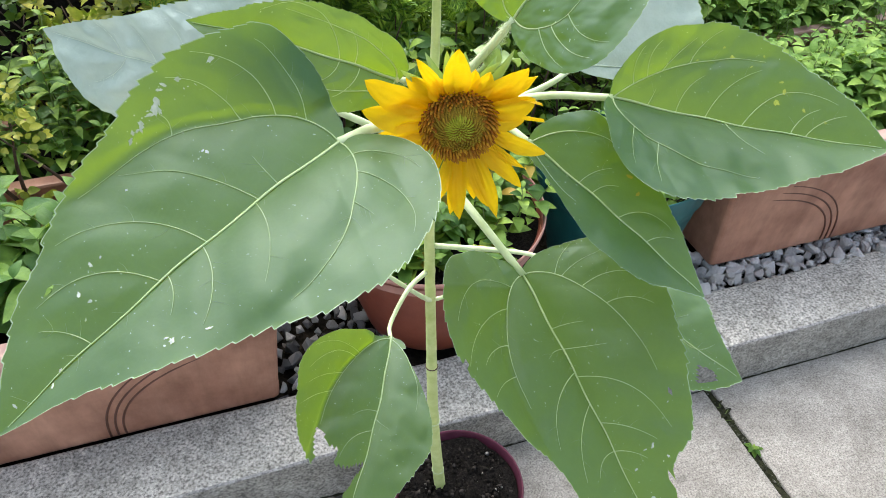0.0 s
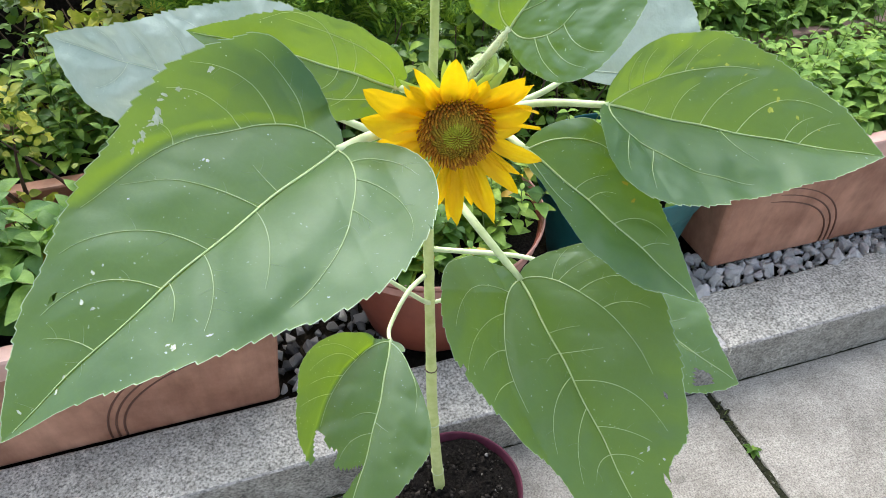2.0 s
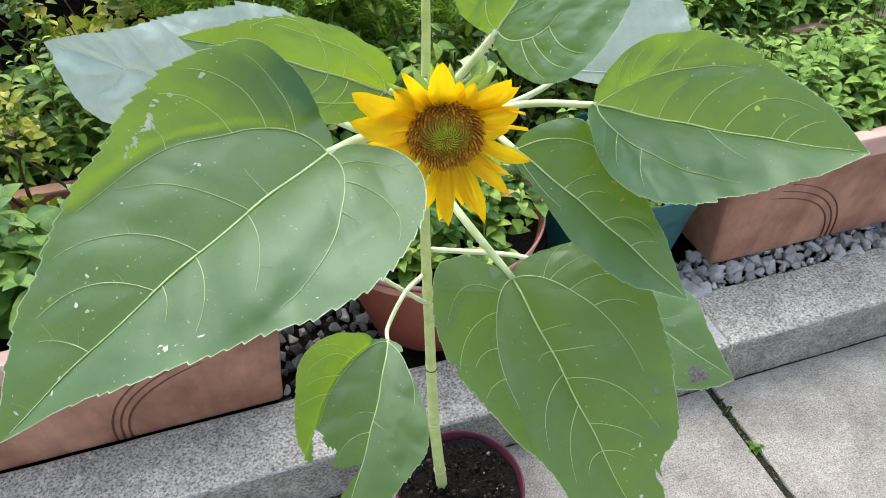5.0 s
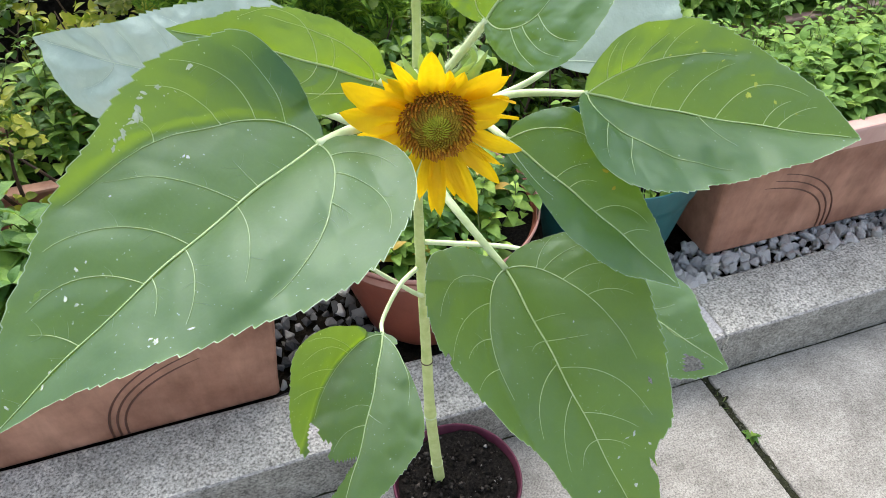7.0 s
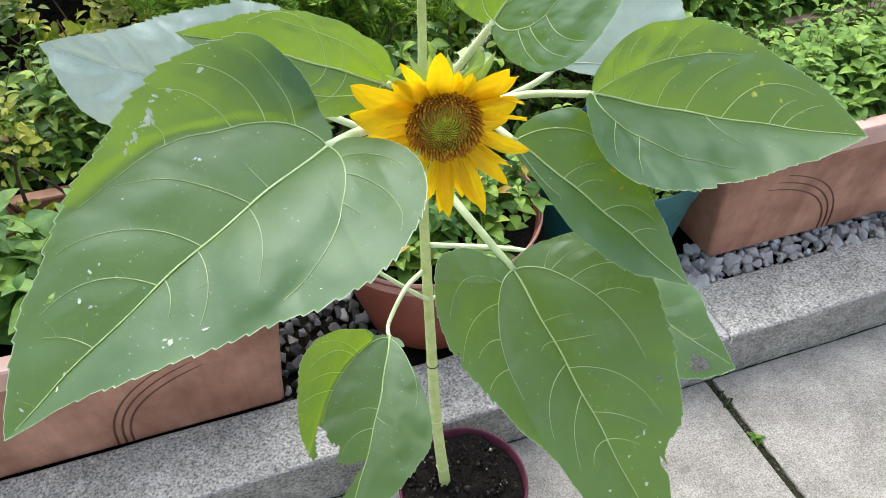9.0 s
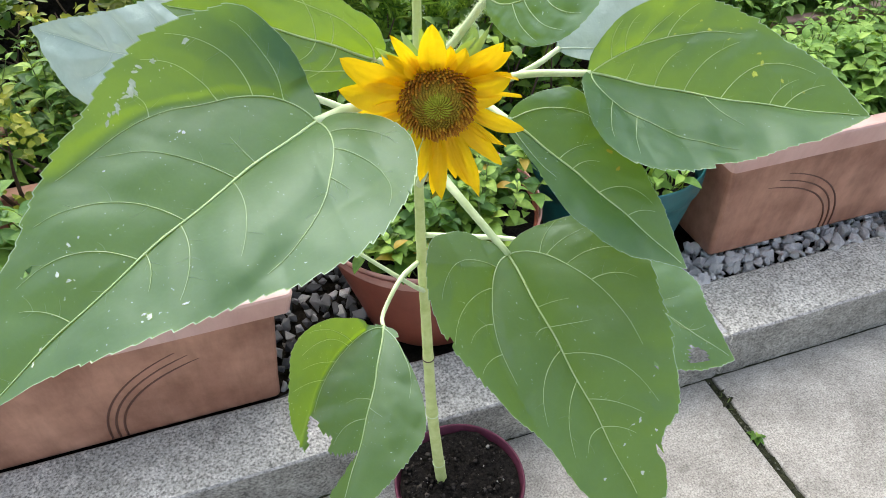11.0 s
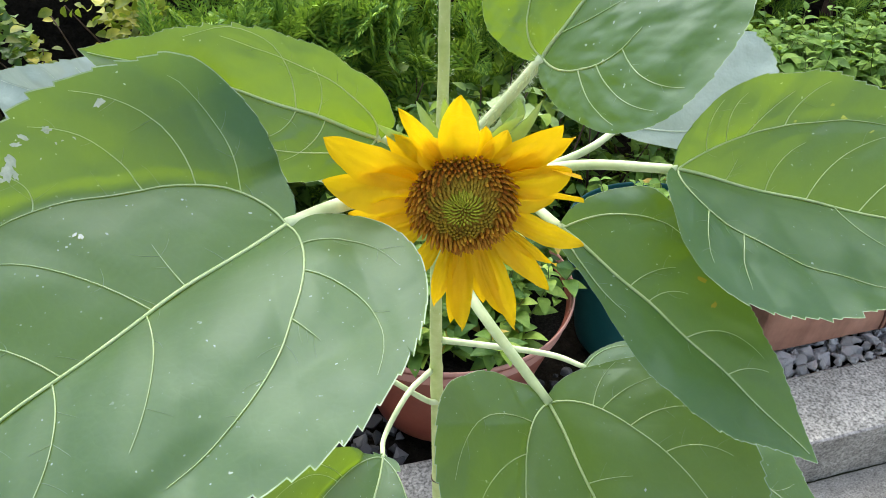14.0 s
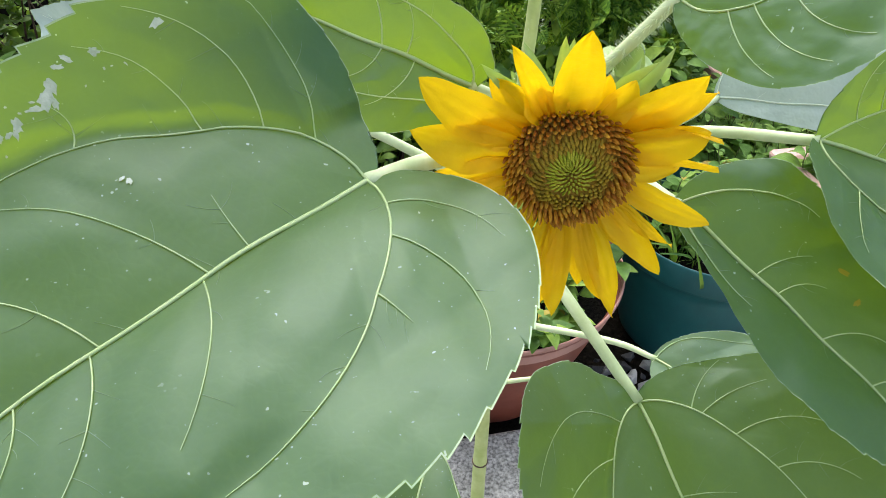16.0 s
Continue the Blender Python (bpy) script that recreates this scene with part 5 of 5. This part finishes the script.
# back row, left: taller dark mint; right: pale mint
for k in range(4):
    x0 = BL_AT[0] - 0.19 * (k + 1)
    sprigs("mint_plant", "tall dark green mint growing in the back trough", in_box(13, x0, x0 + 0.18, BL_AT[1] + 0.01, BL_AT[1] + 0.19, 0.37, 95 + k), M_MINT_DARK, "mint", "mint plants", 0.062, (0.12, 0.36), 8, 0.5, seed=97 + k, template=small_leaf(0.46, 0.3, 0.45, 6))
for k in range(5):
    x0 = BR_AT[0] + 0.01 + k * 0.155
    sprigs("mint_plant", "pale bushy mint growing in the back trough", in_box(34, x0, x0 + 0.15, BR_AT[1] - 0.02, BR_AT[1] + 0.2, 0.375, 120 + k), M_MINT, "mint", "mint plants", 0.066, (0.08, 0.26), 6, 0.5, seed=130 + k)
# red planter
sprigs("balsam_plant", "leafy green plant with orange and yellow leaves in the red planter", in_disc(95, RED_AT[0], RED_AT[1], 0.215, 0.39, 61), M_MINT_DARK, "plant", "", 0.046, (0.05, 0.17), 6, 0.8, extra=(M_YELLOW_LEAF, 0.05), seed=62)
# green tub
sprigs("tub_plant", "light green seedlings in the green tub", in_disc(34, GREEN_AT[0], GREEN_AT[1], 0.16, 0.37, 63), M_MINT, "plant", "", 0.05, (0.05, 0.15), 4, 0.5, extra=(M_YELLOW_LEAF, 0.06), seed=64)


def grass(name, label, roots, mat, length=(0.06, 0.14), seed=1):
    r = np.random.default_rng(seed)
    n = len(roots)
    tuft = thing(name, label, "grass", tuple(np.mean(roots, 0)), kind="stuff")
    ways = np.stack([r.normal(size=n) * 0.4, r.normal(size=n) * 0.4, np.ones(n)], 1)
    ups = np.stack([r.normal(size=n), r.normal(size=n), np.zeros(n)], 1)
    scatter("blades", LEAF_BLADE, (axes_of(ways, ups, r.uniform(*length, n)), roots - np.array(tuft.location)), mat, tuft)
    return tuft


grass("grass_tuft", "thin green grass blades in the green tub", in_disc(120, GREEN_AT[0] - 0.02, GREEN_AT[1] - 0.04, 0.15, 0.37, 65), M_GRASS, (0.05, 0.13), 66)
grass("straw_tuft", "dry yellow straw stalks in the left trough", in_box(26, TL_AT[0] - 0.62, TL_AT[0] - 0.5, TL_AT[1] + 0.02, TL_AT[1] + 0.1, 0.41, 67), M_STRAW, (0.08, 0.2), 68)


def shrub(name, label, category, box, count, mat, template, leaf, seed, extra=None, twigs=60):
    """A bush filling a box: twigs from the ground, leaves thickest towards its outside, with gaps."""
    x0, x1, y0, y1, z0, z1 = box
    r = np.random.default_rng(seed)
    bush = thing(name, label, category, ((x0 + x1) / 2, (y0 + y1) / 2, z0))
    o = np.array(bush.location)
    p = np.stack([r.uniform(x0, x1, count * 3), r.uniform(y0, y1, count * 3), r.uniform(z0, z1, count * 3)], 1)
    den = np.array([noise.noise(Vector(q * 7.0)) for q in p])
    front = 1 - (p[:, 1] - y0) / (y1 - y0)
    p = p[np.argsort(-(den * 2.6 + front * 0.7 + r.uniform(size=len(p)) * 0.8))[:count]]
    wob = np.array([[noise.noise(Vector(q * 5.0 + 9)) for _ in (0,)] for q in p])
    p[:, 1:2] += 0.1 * wob
    ways = np.stack([r.normal(size=count), r.normal(size=count) - 0.55, 0.35 + r.normal(size=count) * 0.5], 1)
    ups = np.stack([r.normal(size=count) * 0.5, r.normal(size=count) * 0.5 - 0.5, np.ones(count)], 1)
    sizes = leaf * r.uniform(0.6, 1.25, count)
    pick = np.zeros(count, bool)
    if extra:
        pick = np.array([noise.noise(Vector(q * 4.0 + 3.3)) for q in p]) > extra[1]
    scatter("leaves", template, (axes_of(ways[~pick], ups[~pick], sizes[~pick]), p[~pick] - o), mat, bush, kind="stuff")
    if pick.any():
        scatter("young_leaves", template, (axes_of(ways[pick], ups[pick], sizes[pick]), p[pick] - o), extra[0], bush, "lighter young leaves", "stuff")
    rr = random.Random(seed)
    lists = []
    for _ in range(twigs):
        a = Vector((rr.uniform(x0, x1), rr.uniform(y0 + 0.1, y1), z0)) - Vector(o)
        b = Vector((rr.uniform(x0, x1), rr.uniform(y0, y1), rr.uniform(z0 + 0.2, z1))) - Vector(o)
        b.x = a.x + (b.x - a.x) * 0.3
        m = (a + b) / 2 + Vector((rr.uniform(-0.05, 0.05), rr.uniform(-0.05, 0.05), 0))
        pts = spline([a, m, b], 5)
        lists.append(tube(pts, [0.006 - 0.0045 * i / 10 for i in range(len(pts))], 5))
    v, f = join(lists)
    piece("branchwork", mesh_from("branchwork", v, f, M_TWIG), bush, kind="stuff")
    return bush


shrub("privet_bush", "dense dark green small-leaved garden bush", "bush", (-1.15, 0.30, 1.82, 2.02, 0.12, 0.60), 1500, M_SHRUB, small_leaf(0.42, 0.3, 0.35), 0.068, 71, (M_MINT_DARK, 0.05))
shrub("golden_bush", "yellow-green small-leaved bush in the back of the bed", "bush", (-1.3, 0.02, 1.94, 2.2, 0.2, 0.80), 4600, M_SHRUB_YELLOW, LEAF_ROUND, 0.034, 75, (M_SHRUB, 0.22))
shrub("golden_bush", "low yellow-green small-leaved bush", "bush", (-0.66, -0.21, 1.47, 1.57, 0.36, 0.72), 640, M_SHRUB_YELLOW, LEAF_ROUND, 0.023, 72, twigs=9)
shrub("laurel_bush", "leafy mid green bush behind the planters", "bush", (0.30, 1.25, 1.54, 2.0, 0.12, 0.66), 2000, M_SHRUB, LEAF_OVATE, 0.045, 73, (M_MINT_DARK, 0.05))
sprigs("currant_bush", "bright green leafy bush behind the mint trough", in_box(230, 1.12, 2.3, 1.42, 1.76, 0.12, 76), M_MINT, "bush", "", 0.066, (0.26, 0.47), 8, 0.3, seed=74, template=LEAF_OVATE)


def spray_template():
    """A conifer spray: a rib with alternate scaly shoots that fork again, each a thin folded spindle."""
    lists = []

    def shoot(x, y, z, way, ln, wd):
        c, s = math.cos(way), math.sin(way)
        lists.append(([(x, y, z), (x + c * ln * 0.5 - s * wd, y + s * ln * 0.5 + c * wd, z + 0.01), (x + c * ln, y + s * ln, z + 0.03), (x + c * ln * 0.5 + s * wd, y + s * ln * 0.5 - c * wd, z + 0.01), (x + c * ln * 0.5, y + s * ln * 0.5, z + 0.045)],
                      [(0, 1, 4), (1, 2, 4), (2, 3, 4), (3, 0, 4)]))

    for k in range(8):
        u = 0.08 + 0.112 * k
        for side in (-1, 1):
            ln = 0.46 * (1 - u) + 0.12
            a = side * radians(46)
            shoot(u, 0, 0, a, ln, 0.032)
            for at, turn in ((0.3, 0.1), (0.58, 1.75)):
                if k < 7:
                    shoot(u + ln * at * math.cos(a), ln * at * math.sin(a), 0.01, a * turn, ln * 0.5, 0.03)
    shoot(0.0, 0, 0, 0.0, 1.0, 0.03)
    return join(lists)


def conifer(name, label, box, count, seed, big=1.0):
    x0, x1, y0, y1, z0, z1 = box
    r = np.random.default_rng(seed)
    tree = thing(name, label, "conifer", ((x0 + x1) / 2, (y0 + y1) / 2, z0))
    o = np.array(tree.location)
    p = np.stack([r.uniform(x0, x1, count * 3), y0 + (y1 - y0) * r.uniform(0, 1, count * 3) ** 1.6, r.uniform(z0, z1, count * 3)], 1)
    clump = np.array([noise.noise(Vector(q * 8)) for q in p]) + r.normal(size=len(p)) * 0.09
    p = p[np.argsort(-clump)[:count]]
    p[:, 1] += 0.12 * np.array([noise.noise(Vector(q * 5)) for q in p])
    ways = np.stack([r.normal(size=count) * 0.5, -0.5 + r.normal(size=count) * 0.4, 0.75 + r.normal(size=count) * 0.4], 1)
    ups = np.stack([r.normal(size=count) * 0.8, r.normal(size=count) * 0.8 - 0.6, 0.5 * np.ones(count)], 1)
    scatter("sprays", spray_template(), (axes_of(ways, ups, big * r.uniform(0.05, 0.12, count)), p - o), M_CONIFER, tree, kind="stuff")
    tall = (z1 - z0) * 0.9
    v, f = tube([(0, 0.1, 0), (0.01, 0.1, tall * 0.5), (0, 0.1, tall)], [0.03, 0.024, 0.012], 8)
    piece("trunk", mesh_from("trunk", v, f, M_TWIG), tree)
    return tree


conifer("cypress_hedge", "green feathery cypress hedge", (-0.02, 1.15, 1.78, 2.2, 0.12, 0.76), 1600, 81, 1.2)
conifer("cypress_hedge", "dark green feathery cypress hedge", (1.2, 3.4, 2.16, 2.5, 0.12, 0.68), 1300, 82)
conifer("cypress_hedge", "dark green feathery cypress hedge", (-2.2, -0.9, 1.95, 2.5, 0.12, 0.8), 1100, 83)
# added unseen backing: its dark colour stands in for the shade between leaves
backing_v = [(-5, 2.6, -0.05), (6, 2.6, -0.05), (6, 2.6, 0.95), (-5, 2.6, 0.95), (-5, 2.8, -0.05), (6, 2.8, -0.05), (6, 2.8, 0.95), (-5, 2.8, 0.95)]
tagged(new("hedge_backing", mesh_from("hedge_backing", backing_v, [(0, 1, 2, 3), (5, 4, 7, 6), (3, 2, 6, 7), (4, 0, 3, 7), (1, 5, 6, 2)], M_EARTH, False)), "unseen dark backing added behind the hedge to keep its gaps in shade", "wall", kind="structure")
# added out of view: throws light forward and hides low sky from the leaves
bounce_v = [(x, y, z) for z in (-0.06, 2.8) for x, y in ((-6, -7.2), (7, -7.2), (7, -7.0), (-6, -7.0))]
tagged(new("bounce_wall", mesh_from("bounce_wall", bounce_v, [(0, 1, 5, 4), (1, 2, 6, 5), (2, 3, 7, 6), (3, 0, 4, 7), (4, 5, 6, 7)], M_RENDER, False)), "unseen plain pale wall added behind the paving to bounce light and block low sky", "wall", kind="structure")

# the seedling in the paving joint
sprigs("weed", "tiny green weed sprouting from the paving joint", [(JOINT_X, 0.725, -0.006), (JOINT_X + 0.004, 0.73, -0.006)], M_MINT_DARK, "weed", "", 0.022, (0.008, 0.016), 3, 0.5, seed=91)

sprigs("weed", "withered grey-green weed in the paving joint by the kerb", [(JOINT_X - 0.006, 0.80, -0.006), (JOINT_X + 0.004, 0.83, -0.006), (JOINT_X - 0.002, 0.85, -0.006)], M_MOSS, "weed", "", 0.02, (0.006, 0.014), 3, 0.9, seed=92)

# ---- gravel ----
rocks = []
for k in range(10):
    bm = rock(200 + k, 0.38, 2)
    me = bpy.data.meshes.new("stone")
    bm.to_mesh(me)
    bm.free()
    me.materials.append(M_STONE if k < 7 else M_STONE_SHADED)
    rocks.append(me)
# the same stones again in the shade-darkened colour
shaded_rocks = []
for k in range(5):
    me = rocks[k].copy()
    me.materials.clear()
    me.materials.append(M_STONE_SHADED)
    shaded_rocks.append(me)
r = random.Random(17)


def lay(x0, x1, y0, y1, step, meshes, size, dark=0.0, top=0.122):
    out = []
    y = y0
    row = 0
    while y < y1:
        x = x0 + (row % 2) * step / 2
        while x < x1:
            px, py = x + r.uniform(-0.4, 0.4) * step, y + r.uniform(-0.3, 0.3) * step
            s = size * r.uniform(0.55, 1.45)
            out.append((px, py, top + r.uniform(-0.006, 0.008), s))
            x += step
        y += step * 0.8
        row += 1
    return out


near = [q for q in lay(0.95, 1.95, KERB_Y1 + 0.010, 1.19, 0.030, rocks, 0.0225, top=0.138)]
mid = lay(0.09, 0.36, KERB_Y1 + 0.012, 1.46, 0.031, shaded_rocks, 0.0185, top=0.118) + lay(0.62, 0.95, KERB_Y1 + 0.012, 1.24, 0.036, shaded_rocks, 0.0185, top=0.118)
for rows, pool in ((near, rocks[:7]), (mid, shaded_rocks + rocks[:1])):
    for px, py, pz, s in rows[:300]:
        m = Matrix.LocRotScale((px, py, pz), Euler((r.uniform(0, 6), r.uniform(0, 6), r.uniform(0, 6))), (s * r.uniform(0.8, 1.35), s, s * r.uniform(0.6, 0.9)))
        piece("stone", r.choice(pool), gravel_bed, m=m)

# smaller chips that fill the gaps between the pale stones
chip_bm = rock(231, 0.35, 1)
chip = ([v.co.copy() for v in chip_bm.verts], [tuple(v.index for v in f.verts) for f in chip_bm.faces])
chip_bm.free()
n = 900
places = np.stack([rng.uniform(0.95, 1.98, n), rng.uniform(KERB_Y1 + 0.006, 1.2, n), 0.116 + rng.uniform(-0.006, 0.006, n)], 1)
scatter("stone_chips", chip, (axes_of(rng.normal(size=(n, 3)), rng.normal(size=(n, 3)), rng.uniform(0.006, 0.014, n)), places), M_STONE, gravel_bed, "small pale chips among the gravel", "stuff")
